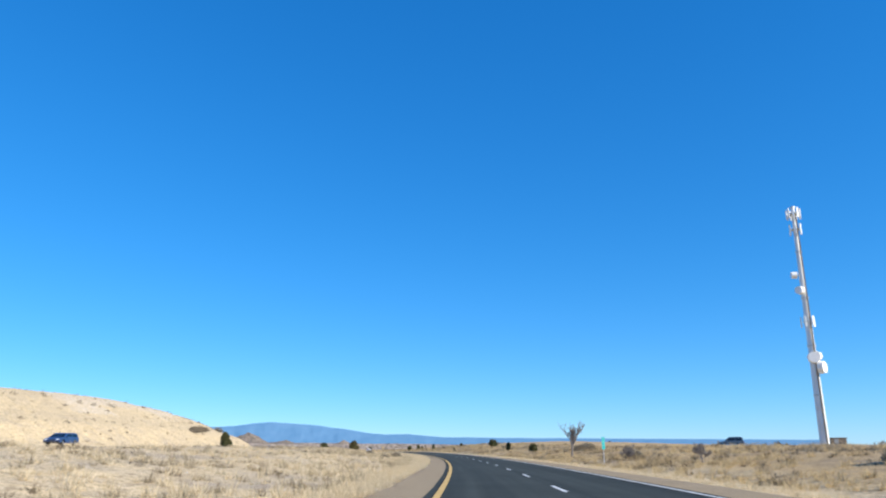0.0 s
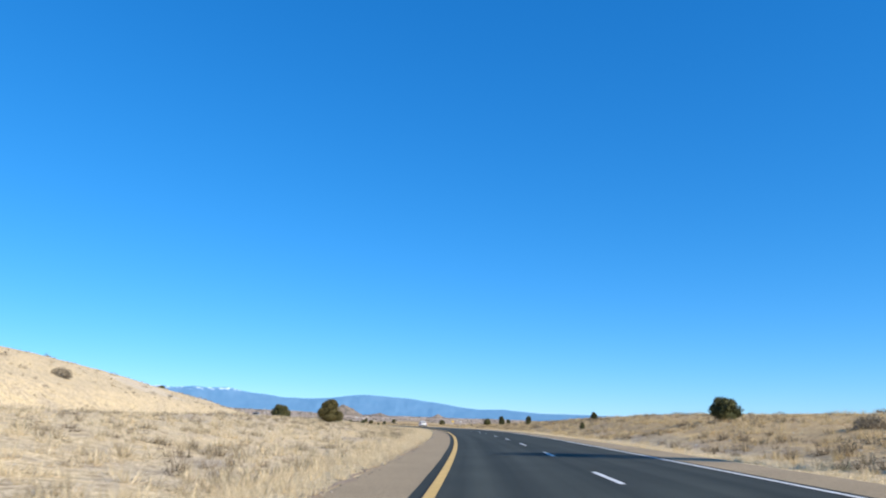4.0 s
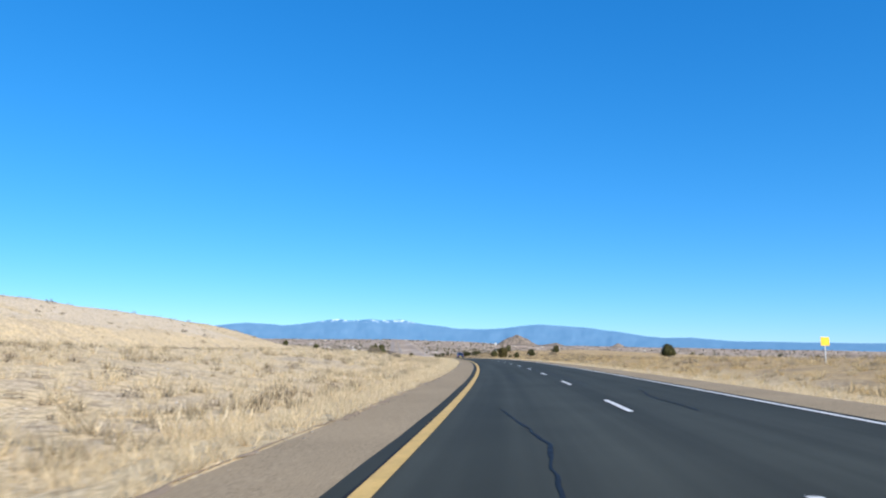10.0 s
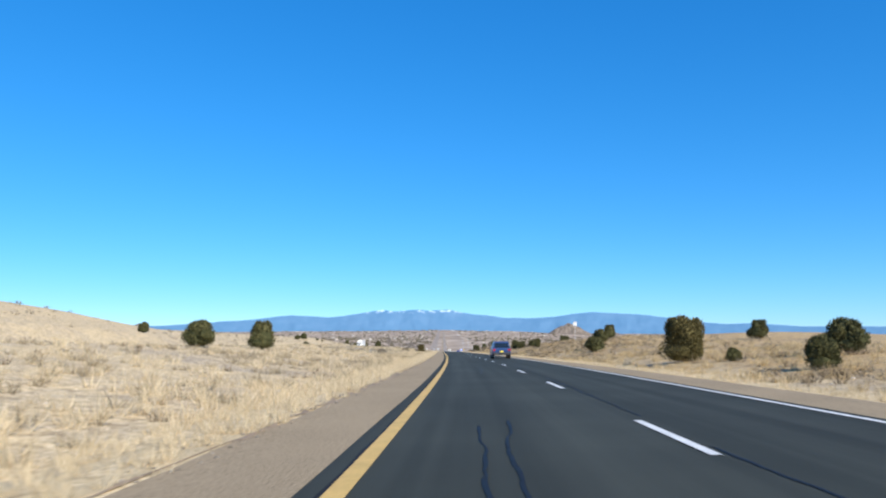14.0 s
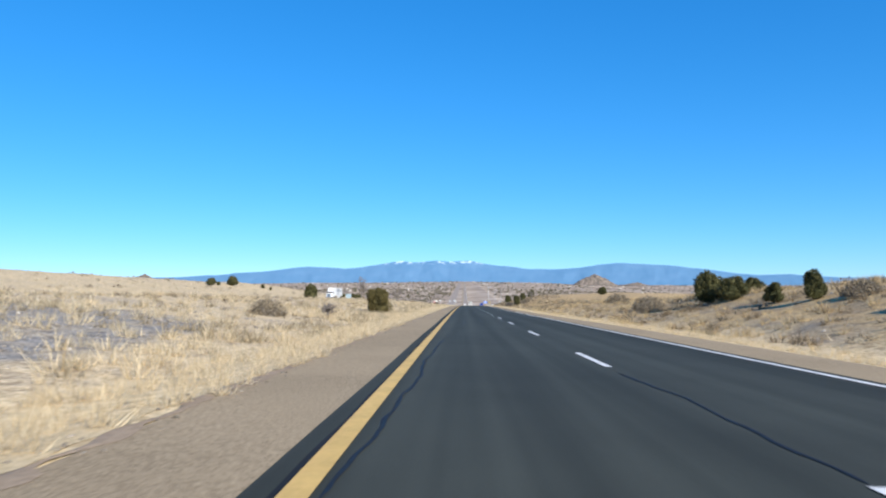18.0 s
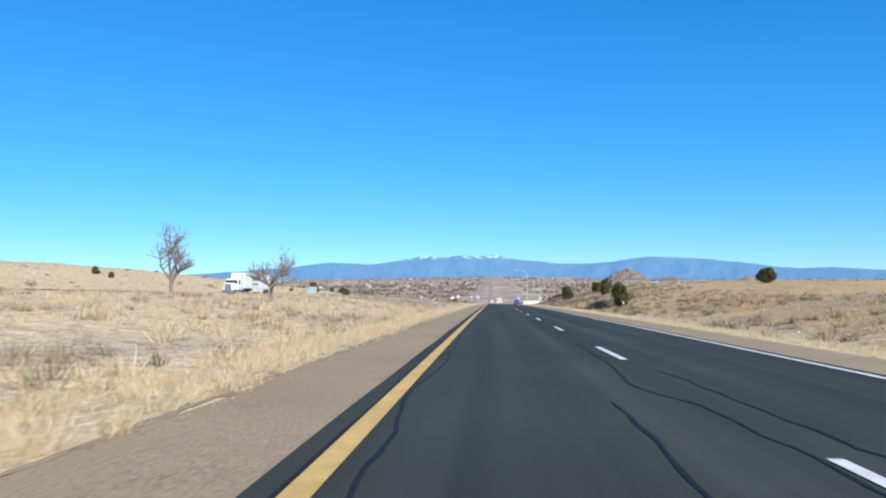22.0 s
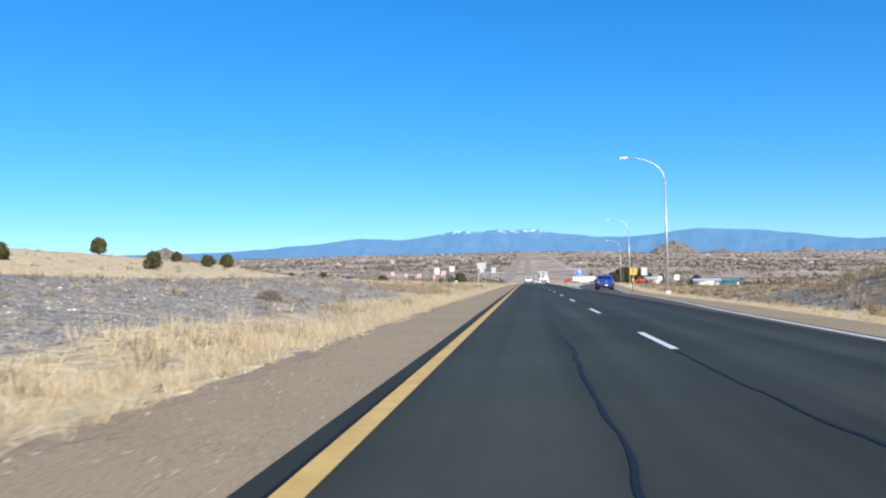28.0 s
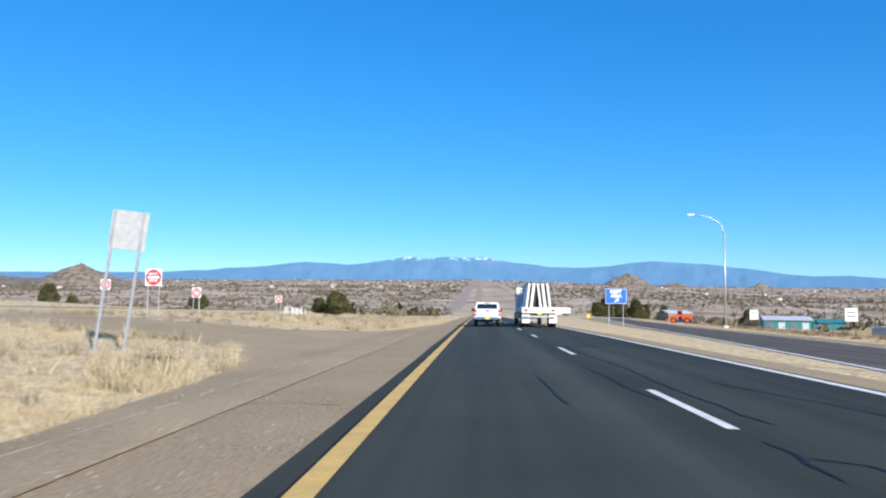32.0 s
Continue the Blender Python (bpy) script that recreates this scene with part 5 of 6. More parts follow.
# ================= street lamps =================
def street_lamp(m):
    t = thing("street_lamp", m, "tall galvanised highway lamp with a curved arm", "lamp", "street lamps")
    part("base_plate", box((0.5, 0.5, 0.9), (0, 0, -0.33), 0.02), STUCCO, t, "concrete footing")
    part("pole", rod((0, 0, 0.1), (0, 0, 9.4), 0.11, 0.075, 12), STEEL, t, smooth=True)
    pts = [(0, 0, 9.35), (-0.06, 0, 9.95), (-0.28, 0, 10.5), (-0.7, 0, 10.95), (-1.4, 0, 11.35), (-2.3, 0, 11.62), (-3.1, 0, 11.7)]
    part("arm", pipe(pts, lambda w: 0.075 - 0.035 * w), STEEL, t, smooth=True)
    h = part("lamp_head", box((0.85, 0.32, 0.16), (-3.45, 0, 11.7), 0.05, taper=(0.8, 0.7)), SIGN_BACK, t)
    part("lens", box((0.5, 0.22, 0.05), (-3.5, 0, 11.6), 0.015), LAMP_WHITE, h)
    part("collar", rod((0, 0, 9.3), (0, 0, 9.5), 0.1, 0.1, 12), STEEL, t)
    return t


lift = Matrix.Translation((0, 0, 0.3))
lamp = street_lamp(lift @ on_ground(1036.5, 13.4))
for s, l in ((1105, 19.6), (1176, 26.8)):
    copy_thing(lamp, lift @ on_ground(s, l))


# ================= signs =================
def sign(name, m, w, h, mid, face, label, posts=2, post=STEEL, back=False, gap=None, category="sign", thick=0.02, square_post=False):
    """A panel on posts; its face looks to -y (towards the oncoming driver) unless back is set."""
    t = thing(name, m, label, category)
    n = part("panel", box((w, thick, h), (0, 0, mid), 0.008), SIGN_BACK, t)
    if not back:
        part("face", box((w - 0.02, 0.006, h - 0.02), (0, -thick / 2 - 0.003, mid), 0.002), face, n)
    gap = gap or w * 0.66
    y = -0.04 if back else 0.04
    for x in ([0] if posts == 1 else [-gap / 2, gap / 2]):
        top = mid + h / 2 - 0.02 if back else mid + h / 2 - 0.08
        part("post", box((0.06, 0.05, top + 0.3), (x, y, (top - 0.3) / 2), 0.008), post, t)
        for z in (mid - h * 0.3, mid + h * 0.3):
            part("bolt", rod((x, y - 0.035, z), (x, y - 0.055, z), 0.014, seg=6), STEEL, t)
    return t, n


def bars(parent, rows, material, y=-0.02):
    """Plain bars where the writing cannot be read: (x, z, width, height)."""
    for x, z, w, h in rows:
        part("bar", box((w, 0.004, h), (x, y, z)), material, parent)


def border(parent, w, h, mid, material, y=-0.017, inset=0.05, t=0.03):
    for a in (-1, 1):
        part("border", box((w - 2 * inset, 0.004, t), (0, y, mid + a * (h / 2 - inset))), material, parent)
        part("border", box((t, 0.004, h - 2 * inset - t), (a * (w / 2 - inset), y, mid)), material, parent)


sign("sign_board", on_ground(1058, -3.9), 1.1, 0.68, 2.95, None, "back of a wide sign on two steel posts", back=True, gap=0.8)
sign("sign_board", on_ground(1090, -3.9), 0.75, 0.9, 2.75, None, "back of an upright sign on two steel posts", back=True, gap=0.5)
sign("sign_board", on_ground(1115.5, -7.75) @ Matrix.Rotation(radians(7), 4, "Y"), 0.92, 0.95, 2.95, None, "back of a square sign on two leaning steel posts", back=True, gap=0.72)
sign("sign_board", on_ground(1108, 22.6), 1.2, 1.45, 2.7, None, "back of a large sign on two posts by the ramp", back=True, gap=1.15, post=DARK_POST)
sign("sign_board", on_ground(1004, -52.4), 2.6, 2.6, 2.0, SHADED_SIGN_GREY, "square sign toned blue-grey for shade beside the far carriageway")
sign("sign_board", on_ground(683, 28), 0.75, 0.9, 3.6, None, "back of a sign on one tall post on the bank", back=True, posts=1)

t, n = sign("median_sign", on_ground(1108, -15.3), 0.95, 1.22, 2.3, SIGN_WHITE, "white sign with black lettering KEEP OFF MEDIAN", post=DARK_POST)
for k, wd in enumerate(("KEEP", "OFF", "MEDIAN")):
    lettering(wd, 0.30, BAR_DARK, n, (0, -0.02, 2.3 + 0.35 - 0.36 * k), width=(0.56, 0.42, 0.78)[k])
t, n = sign("regulation_sign", on_ground(1117, -13.4), 0.9, 1.05, 2.9, SIGN_WHITE, "white regulation sign with small black marks", post=STEEL)
bars(n, [(0.05, 3.1, 0.3, 0.1), (-0.1, 2.9, 0.1, 0.25), (0.2, 2.85, 0.1, 0.2), (0, 2.55, 0.6, 0.1)], BAR_DARK)


def no_entry(m):
    t, n = sign("no_entry_sign", m, 1.0, 1.0, 2.3, SIGN_WHITE, "white and red DO NOT ENTER sign on two posts")
    disc = bmesh.new()
    bmesh.ops.create_cone(disc, cap_ends=True, segments=32, radius1=0.46, radius2=0.46, depth=0.006, matrix=Matrix.Translation((0, -0.02, 2.3)) @ Matrix.Rotation(radians(90), 4, "X"))
    d = part("red_disc", disc, SIGN_RED, n)
    part("white_bar", box((0.7, 0.004, 0.13), (0, -0.026, 2.3)), SIGN_WHITE, d)
    lettering("DO NOT", 0.19, SIGN_WHITE, d, (0, -0.026, 2.5), width=0.55)
    lettering("ENTER", 0.19, SIGN_WHITE, d, (0, -0.026, 2.1), width=0.5)
    return tagged(t, group="no-entry signs")


one = no_entry(on_ground(1140, -17.8))
for s, l in ((1167, -43.5 + 8.8), (1174, -28.5), (1204, -28), (1190, -34.8)):
    copy_thing(one, on_ground(s, l))

t, n = sign("rest_area_sign", on_ground(1178, 15.9), 2.3, 1.65, 3.2, SIGN_BLUE, "blue REST AREA sign with a white arrow")
border(n, 2.3, 1.65, 3.2, SIGN_WHITE)
lettering("REST", 0.5, SIGN_WHITE, n, (0, -0.02, 3.68), width=1.25)
lettering("AREA", 0.5, SIGN_WHITE, n, (0, -0.02, 3.22), width=1.25)
ar = box((0.12, 0.004, 0.42), (0.02, -0.02, 2.72), turn=Matrix.Rotation(radians(50), 4, "Y"))
ar = box((0.3, 0.004, 0.11), (0.12, -0.02, 2.88), bm=ar)
ar = box((0.11, 0.004, 0.3), (0.22, -0.02, 2.79), bm=ar)
part("arrow", ar, SIGN_WHITE, n)

t, n = sign("ramp_speed_sign", on_ground(1068, 15.0), 0.75, 0.92, 2.3, SIGN_YELLOW, "yellow RAMP 25 M.P.H. advisory speed sign", posts=1)
lettering("RAMP", 0.2, BAR_DARK, n, (0, -0.02, 2.62), width=0.5)
lettering("25", 0.42, BAR_DARK, n, (0, -0.02, 2.3))
lettering("M.P.H.", 0.15, BAR_DARK, n, (0, -0.02, 1.98), width=0.42)

t, n = sign("warning_sign", on_ground(424, 24), 0.6, 0.6, 1.5, SIGN_YELLOW, "small yellow warning sign far off the road", posts=1)
t, n = sign("mile_marker", on_ground(51.5, 13.2), 0.28, 1.05, 1.80, MARKER, "narrow teal-green mile marker with white marks", posts=1)
bars(n, [(0, 2.15, 0.15, 0.07), (0, 1.88, 0.10, 0.16), (0, 1.60, 0.10, 0.16)], MARKER_WHITE)
t, n = sign("notice_board", on_ground(1215, 44), 1.3, 1.5, 2.2, SIGN_WHITE, "white notice with faint lines beside the ramp", post=DARK_POST)
bars(n, [(0, 2.55, 0.8, 0.12), (0, 2.25, 0.7, 0.12), (0, 1.95, 0.8, 0.12)], GREY_PAINT)
t, n = sign("notice_board", on_ground(1183, 43), 1.4, 1.5, 2.6, SIGN_WHITE, "white notice with two faint lines on dark posts", post=DARK_POST)
bars(n, [(0, 2.85, 1.0, 0.16), (0, 2.45, 1.0, 0.16)], GREY_PAINT)
t, n = sign("arrow_sign", on_ground(1235, 21.4), 0.7, 0.7, 0.9, SIGN_YELLOW, "yellow exit marker in the gore", posts=1)


def delineator(m):
    t = thing("delineator", m, "slim roadside marker post with a reflector", "marker post", "delineators")
    part("post", box((0.05, 0.03, 1.25), (0, 0, 0.55), 0.006), WOOD_POST, t)
    part("reflector", box((0.08, 0.012, 0.14), (0, -0.022, 1.05), 0.004), SIGN_WHITE, t)
    return t


dl = delineator(on_ground(331, 10.6))
for s in (502, 673, 844):
    copy_thing(dl, on_ground(s, 11.2))
copy_thing(dl, on_ground(1014, 13.0))
t = thing("marker_post", on_ground(1049.5, 12.3), "brown marker post with a yellow cap", "marker post")
part("post", box((0.1, 0.05, 1.2), (0, 0, 0.5), 0.01), DARK_POST, t)
part("cap", box((0.14, 0.03, 0.28), (0, -0.02, 1.2), 0.01), SIGN_YELLOW, t)
for s, l in ((1063, -7.2), (1075, -5.0)):
    t = thing("marker_post", on_ground(s, l), "low brown post with a yellow band", "marker post")
    part("post", box((0.09, 0.05, 0.8), (0, 0, 0.3), 0.01), DARK_POST, t)
    part("band", box((0.1, 0.06, 0.14), (0, 0, 0.6), 0.005), SIGN_YELLOW, t)


# ================= vehicles =================
def wheel(parent, x, y, r, w, side, rim=ALLOY):
    bm = bmesh.new()
    m = Matrix.Translation((x, y, r)) @ Matrix.Rotation(radians(90), 4, "Y")
    bmesh.ops.create_cone(bm, cap_ends=True, segments=28, radius1=r, radius2=r, depth=w, matrix=m)
    bmesh.ops.bevel(bm, geom=[e for e in bm.edges if len(e.link_faces) == 2 and any(len(f.verts) > 6 for f in e.link_faces)], offset=0.05, segments=2, affect="EDGES")
    t = part("wheel", bm, RUBBER, parent)
    rb = bmesh.new()
    out = x + side * w * 0.5
    bmesh.ops.create_cone(rb, cap_ends=True, segments=20, radius1=r * 0.62, radius2=r * 0.55, depth=0.03, matrix=Matrix.Translation((out, y, r)) @ Matrix.Rotation(radians(90 * side), 4, "Y"))
    for k in range(5):
        a = 2 * math.pi * k / 5
        box((0.02, 0.05, r * 0.5), (out + side * 0.015, y + r * 0.3 * math.sin(a), r + r * 0.3 * math.cos(a)), bm=rb, turn=Matrix.Rotation(-a, 4, "X"))
    part("rim", rb, rim, t)
    return t


def pickup(m, colour, label, length=5.4, width=1.9, crew=True, plate=PLATE_WHITE, bumper=CHROME, group=""):
    """A pickup truck that heads along +y, standing with its rear bumper at y = 0."""
    t = thing("pickup_truck", m, label, "pickup truck", group)
    w, L = width / 2, length
    bed0, bed1, cab1 = 0.14, L * (0.32 if crew else 0.40), L * 0.74
    shrink = lambda z: 1.0 - 0.05 * max(0, z - 0.7)
    # lower sides with wheel arches
    rear_w, front_w, r = L * 0.215, L * 0.82, 0.39
    low = [(bed0, 0.55)]
    for c in (rear_w, front_w):
        low += [(c - 0.50, 0.42 if c == front_w else 0.5)] + [(c + 0.47 * math.cos(a), 0.42 + 0.47 * math.sin(a)) for a in [math.pi - math.pi * k / 8 for k in range(1, 8)]] + [(c + 0.50, 0.42)]
    low += [(L - 0.12, 0.45), (L - 0.02, 0.62), (L - 0.02, 0.92), (L - 0.14, 1.06), (cab1 + 0.28, 1.16), (bed1 + 0.02, 1.16), (bed1, 1.27), (bed0, 1.27)]
    body = part("body", prism(low, -w, w, 0.018, shrink), colour, t)
    part("bed_liner", box((width * 0.86, bed1 - bed0 - 0.2, 0.02), (0, (bed0 + bed1) / 2, 1.285)), DARK_PLASTIC, t, "black bed cover")
    part("bed_rail", box((0.07, bed1 - bed0, 0.05), (-w * 0.93, (bed0 + bed1) / 2, 1.295), 0.012), DARK_PLASTIC, t)
    part("bed_rail", box((0.07, bed1 - bed0, 0.05), (w * 0.93, (bed0 + bed1) / 2, 1.295), 0.012), DARK_PLASTIC, t)
    # cab
    cab = [(bed1 + 0.04, 1.14), (bed1 + 0.16, 1.68), (bed1 + 0.30, 1.76), (cab1 - 0.75, 1.78), (cab1 - 0.58, 1.72), (cab1 + 0.22, 1.14)]
    ins = lambda z: 0.965 - 0.24 * max(0, z - 1.14)
    part("cab", prism(cab, -w, w, 0.03, ins), colour, t)
    hw = lambda z: w * ins(z)
    e = 0.006
    part("rear_window", sheet([(-hw(1.26) * 0.86, bed1 + 0.06 - e, 1.26), (hw(1.26) * 0.86, bed1 + 0.06 - e, 1.26), (hw(1.62) * 0.86, bed1 + 0.14 - e, 1.62), (-hw(1.62) * 0.86, bed1 + 0.14 - e, 1.62)], 0.012), GLASS, t)
    part("windshield", sheet([(hw(1.22) * 0.9, cab1 + 0.12, 1.22), (-hw(1.22) * 0.9, cab1 + 0.12, 1.22), (-hw(1.66) * 0.86, cab1 - 0.48, 1.66), (hw(1.66) * 0.86, cab1 - 0.48, 1.66)], 0.012), GLASS, t)
    cuts = [(bed1 + 0.24, bed1 + 0.98, 0), (bed1 + 1.08, cab1 - 0.02, 1)] if crew else [(bed1 + 0.3, bed1 + 0.75, 0), (bed1 + 0.85, cab1 - 0.02, 1)]
    for sx in (-1, 1):
        for y0, y1, front in cuts:
            q = [(sx * (hw(1.20) + e), y0, 1.20), (sx * (hw(1.20) + e), y1, 1.20), (sx * (hw(1.62) + e), y1 - (0.46 if front else 0.0), 1.62), (sx * (hw(1.62) + e), y0 + (0 if front else 0.08), 1.62)]
            part("side_window", sheet(q, 0.008 * sx), GLASS, t)
            part("door_handle", box((0.03, 0.16, 0.03), (sx * w * 0.985, y0 + 0.12, 1.04), 0.008), colour, t)
        part("mirror", box((0.2, 0.12, 0.2), (sx * (w + 0.1), cab1 - 0.06, 1.2), 0.04), DARK_PLASTIC, t)
        tl = part("tail_light", box((0.16, 0.10, 0.44), (sx * (w * 0.90), bed0 + 0.02, 1.0), 0.02), TAIL_RED, t)
        part("reverse_lens", box((0.12, 0.02, 0.1), (sx * (w * 0.90), bed0 - 0.03, 0.96), 0.006), LAMP_WHITE, tl)
        part("headlight", box((0.36, 0.1, 0.18), (sx * w * 0.72, L - 0.05, 0.88), 0.03), LAMP_WHITE, t)
        part("step_bar", rod((sx * w * 0.96, L * 0.34, 0.42), (sx * w * 0.96, L * 0.68, 0.42), 0.04, seg=8), DARK_PLASTIC, t)
        for y in (rear_w, front_w):
            wheel(t, sx * (w - 0.14), y, r, 0.25, sx)
        part("mud_flap", box((0.26, 0.015, 0.28), (sx * (w - 0.15), rear_w - 0.46, 0.42), 0.004), DARK_PLASTIC, t)
    tg = part("tailgate", box((width * 0.76, 0.06, 0.56), (0, bed0 - 0.01, 0.98), 0.02), colour, t)
    part("handle", box((0.26, 0.03, 0.08), (0, bed0 - 0.045, 1.14), 0.01), DARK_PLASTIC, tg)
    part("emblem", box((0.26, 0.015, 0.07), (0, bed0 - 0.045, 0.99), 0.006), GOLD, tg, "plain gold emblem")
    part("badge", box((0.34, 0.01, 0.045), (-width * 0.22, bed0 - 0.042, 0.84), 0.003), CHROME, tg)
    bp = part("rear_bumper", box((width * 0.94, 0.18, 0.2), (0, 0.09, 0.60), 0.035), bumper, t)
    pl = part("number_plate", box((0.31, 0.012, 0.155), (0, -0.008, 0.62), 0.004), plate, bp)
    part("third_brake_light", box((0.34, 0.04, 0.035), (0, bed1 + 0.13, 1.70), 0.006), TAIL_RED, t)
    part("front_bumper", box((width * 0.96, 0.2, 0.24), (0, L - 0.06, 0.58), 0.05), bumper, t)
    part("grille", box((width * 0.5, 0.05, 0.3), (0, L - 0.02, 0.84), 0.02), DARK_PLASTIC, t)
    ax = rod((-w * 0.8, rear_w, r), (w * 0.8, rear_w, r), 0.05)
    bmesh.ops.create_uvsphere(ax, u_segments=10, v_segments=8, radius=0.17, matrix=Matrix.Translation((0, rear_w, r)))
    part("rear_axle", ax, DARK_PLASTIC, t)
    part("chassis", box((1.0, L * 0.8, 0.14), (0, L * 0.5, 0.5), 0.02), DARK_PLASTIC, t)
    part("exhaust", rod((w * 0.5, 0.05, 0.4), (w * 0.5, 1.2, 0.42), 0.04), STEEL, t)
    return t


def car(m, colour, label, category="car", name="car", length=4.6, width=1.82, height=1.62, group=""):
    """A hatch-backed car or sport utility that heads along +y, its rear bumper at y = 0."""
    t = thing(name, m, label, category, group)
    w, L, H = width / 2, length, height
    r = 0.34
    rw, fw = L * 0.2, L * 0.8
    low = [(0.05, 0.5)]
    for c in (rw, fw):
        low += [(c - 0.43, 0.36)] + [(c + 0.41 * math.cos(a), 0.36 + 0.40 * math.sin(a)) for a in [math.pi - math.pi * k / 8 for k in range(1, 8)]] + [(c + 0.43, 0.36)]
    low += [(L - 0.1, 0.38), (L, 0.55), (L - 0.05, 0.75), (L - 0.3, 0.88), (L * 0.74, 0.98), (0.12, 1.02), (0.02, 0.8)]
    part("body", prism(low, -w, w, 0.02, lambda z: 1 - 0.06 * max(0, z - 0.6)), colour, t)
    ins = lambda z: 0.96 - 0.3 * max(0, z - 0.98)
    top = [(0.10, 0.98), (0.32, H - 0.12), (0.55, H), (L * 0.5, H), (L * 0.58, H - 0.06), (L * 0.78, 0.96)]
    part("cab", prism(top, -w, w, 0.025, ins), colour, t)
    hw = lambda z: w * ins(z)
    part("rear_window", sheet([(-hw(1.06) * 0.86, 0.135, 1.06), (hw(1.06) * 0.86, 0.135, 1.06), (hw(H - 0.16) * 0.84, 0.295, H - 0.16), (-hw(H - 0.16) * 0.84, 0.295, H - 0.16)], 0.012), GLASS, t)
    part("windshield", sheet([(hw(1.03) * 0.9, L * 0.755, 1.03), (-hw(1.03) * 0.9, L * 0.755, 1.03), (-hw(H - 0.1) * 0.88, L * 0.595, H - 0.1), (hw(H - 0.1) * 0.88, L * 0.595, H - 0.1)], 0.012), GLASS, t)
    for sx in (-1, 1):
        for y0, y1, k in ((0.42, L * 0.33, 0), (L * 0.35, L * 0.68, 1)):
            z1 = H - 0.13
            q = [(sx * (hw(1.05) + 0.006), y0, 1.05), (sx * (hw(1.05) + 0.006), y1, 1.05), (sx * (hw(z1) + 0.006), y1 - (0.55 if k else 0), z1), (sx * (hw(z1) + 0.006), y0 + (0 if k else 0.12), z1)]
            part("side_window", sheet(q, 0.008 * sx), GLASS, t)
        part("tail_light", box((0.26, 0.08, 0.2), (sx * w * 0.8, 0.06, 0.86), 0.02), TAIL_RED, t)
        part("headlight", box((0.34, 0.1, 0.14), (sx * w * 0.7, L - 0.08, 0.72), 0.03), LAMP_WHITE, t)
        part("mirror", box((0.18, 0.1, 0.13), (sx * (w + 0.07), L * 0.66, 1.05), 0.03), colour, t)
        for y in (rw, fw):
            wheel(t, sx * (w - 0.12), y, r, 0.21, sx)
    part("rear_bumper", box((width * 0.92, 0.14, 0.22), (0, 0.04, 0.5), 0.04), DARK_PLASTIC, t)
    part("front_bumper", box((width * 0.9, 0.12, 0.16), (0, L - 0.02, 0.46), 0.03), DARK_PLASTIC, t)
    part("grille", box((width * 0.4, 0.04, 0.14), (0, L - 0.02, 0.66), 0.015), DARK_PLASTIC, t)
    part("number_plate", box((0.31, 0.012, 0.155), (0, -0.012, 0.72), 0.004), PLATE_YELLOW, t)
    return t


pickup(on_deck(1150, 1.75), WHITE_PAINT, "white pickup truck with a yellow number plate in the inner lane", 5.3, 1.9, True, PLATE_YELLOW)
pickup(on_deck(1058.0, 10.5, -1), BLUE_PAINT, "bright blue crew-cab pickup truck taking the exit", 5.4, 1.9, True, PLATE_WHITE, DARK_PLASTIC)
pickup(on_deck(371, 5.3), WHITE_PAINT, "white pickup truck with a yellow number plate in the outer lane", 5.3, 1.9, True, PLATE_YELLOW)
car(on_deck(598, 5.4), NAVY_PAINT, "dark blue sport utility in the outer lane", "car", "car", 4.6, 1.85, 1.7)
car(on_deck(1262, 5.2), WHITE_PAINT, "white car far ahead in the outer lane")


def opp_pose(s, l, turn=180):
    x, y, z = deck(s, l)
    z += float(rise(np.array([s]), np.array([-42.0]))[0]) + 0.12
    return Matrix.LocRotScale((x, y, z), Euler((0, 0, float(heading(s)) + radians(turn))), None)


car(opp_pose(1162, -45), SLATE_PAINT, "slate blue sport utility coming up the far carriageway", "car", "car", 4.7, 1.85, 1.65)
pickup(opp_pose(366, -44.5), GREY_PAINT, "grey pickup truck on the far carriageway", 5.4, 1.9)
car(opp_pose(396, -41), NAVY_PAINT, "dark sedan on the far carriageway", "car", "car", 4.7, 1.82, 1.45)
car(opp_pose(76, -44), NAVY_PAINT, "dark car on the far carriageway below the hill", "car", "car", 4.7, 1.82, 1.5)
car(on_ground(133, 62, 70), SLATE_PAINT, "dark sport utility parked below the mast", "car", "car", 4.8, 1.9, 1.8)
car(on_ground(1262, 48, 60), NAVY_PAINT, "dark car parked near the rest area", "car", "car")


def tractor_parts(t, y, colour, sleeper=True):
    """The cab of a road tractor with its nose at y."""
    part("cab", box((2.4, 2.3, 2.0), (0, y - 3.0, 1.95), 0.18, taper=(0.92, 0.88)), colour, t)
    part("hood", box((1.9, 2.0, 1.3), (0, y - 1.1, 1.55), 0.2, taper=(0.85, 0.9)), colour, t)
    part("windshield", box((2.0, 0.03, 0.75), (0, y - 1.88, 2.3), 0.01, turn=Matrix.Rotation(radians(-8), 4, "X")), GLASS, t)
    part("grille", box((1.2, 0.05, 1.0), (0, y - 0.08, 1.5), 0.03), CHROME, t)
    part("bumper", box((2.3, 0.25, 0.45), (0, y - 0.12, 0.7), 0.06), CHROME, t)
    part("fuel_tank", rod((-1.0, y - 4.6, 0.85), (-1.0, y - 3.0, 0.85), 0.32, seg=14), CHROME, t)
    for sx in (-1, 1):
        part("side_window", box((0.02, 0.8, 0.7), (sx * 1.165, y - 2.6, 2.3), 0.01), GLASS, t)
        part("exhaust_stack", rod((sx * 1.05, y - 4.3, 1.2), (sx * 1.05, y - 4.3, 4.0), 0.07), CHROME, t)
        wheel(t, sx * 1.0, y - 1.2, 0.5, 0.3, sx)


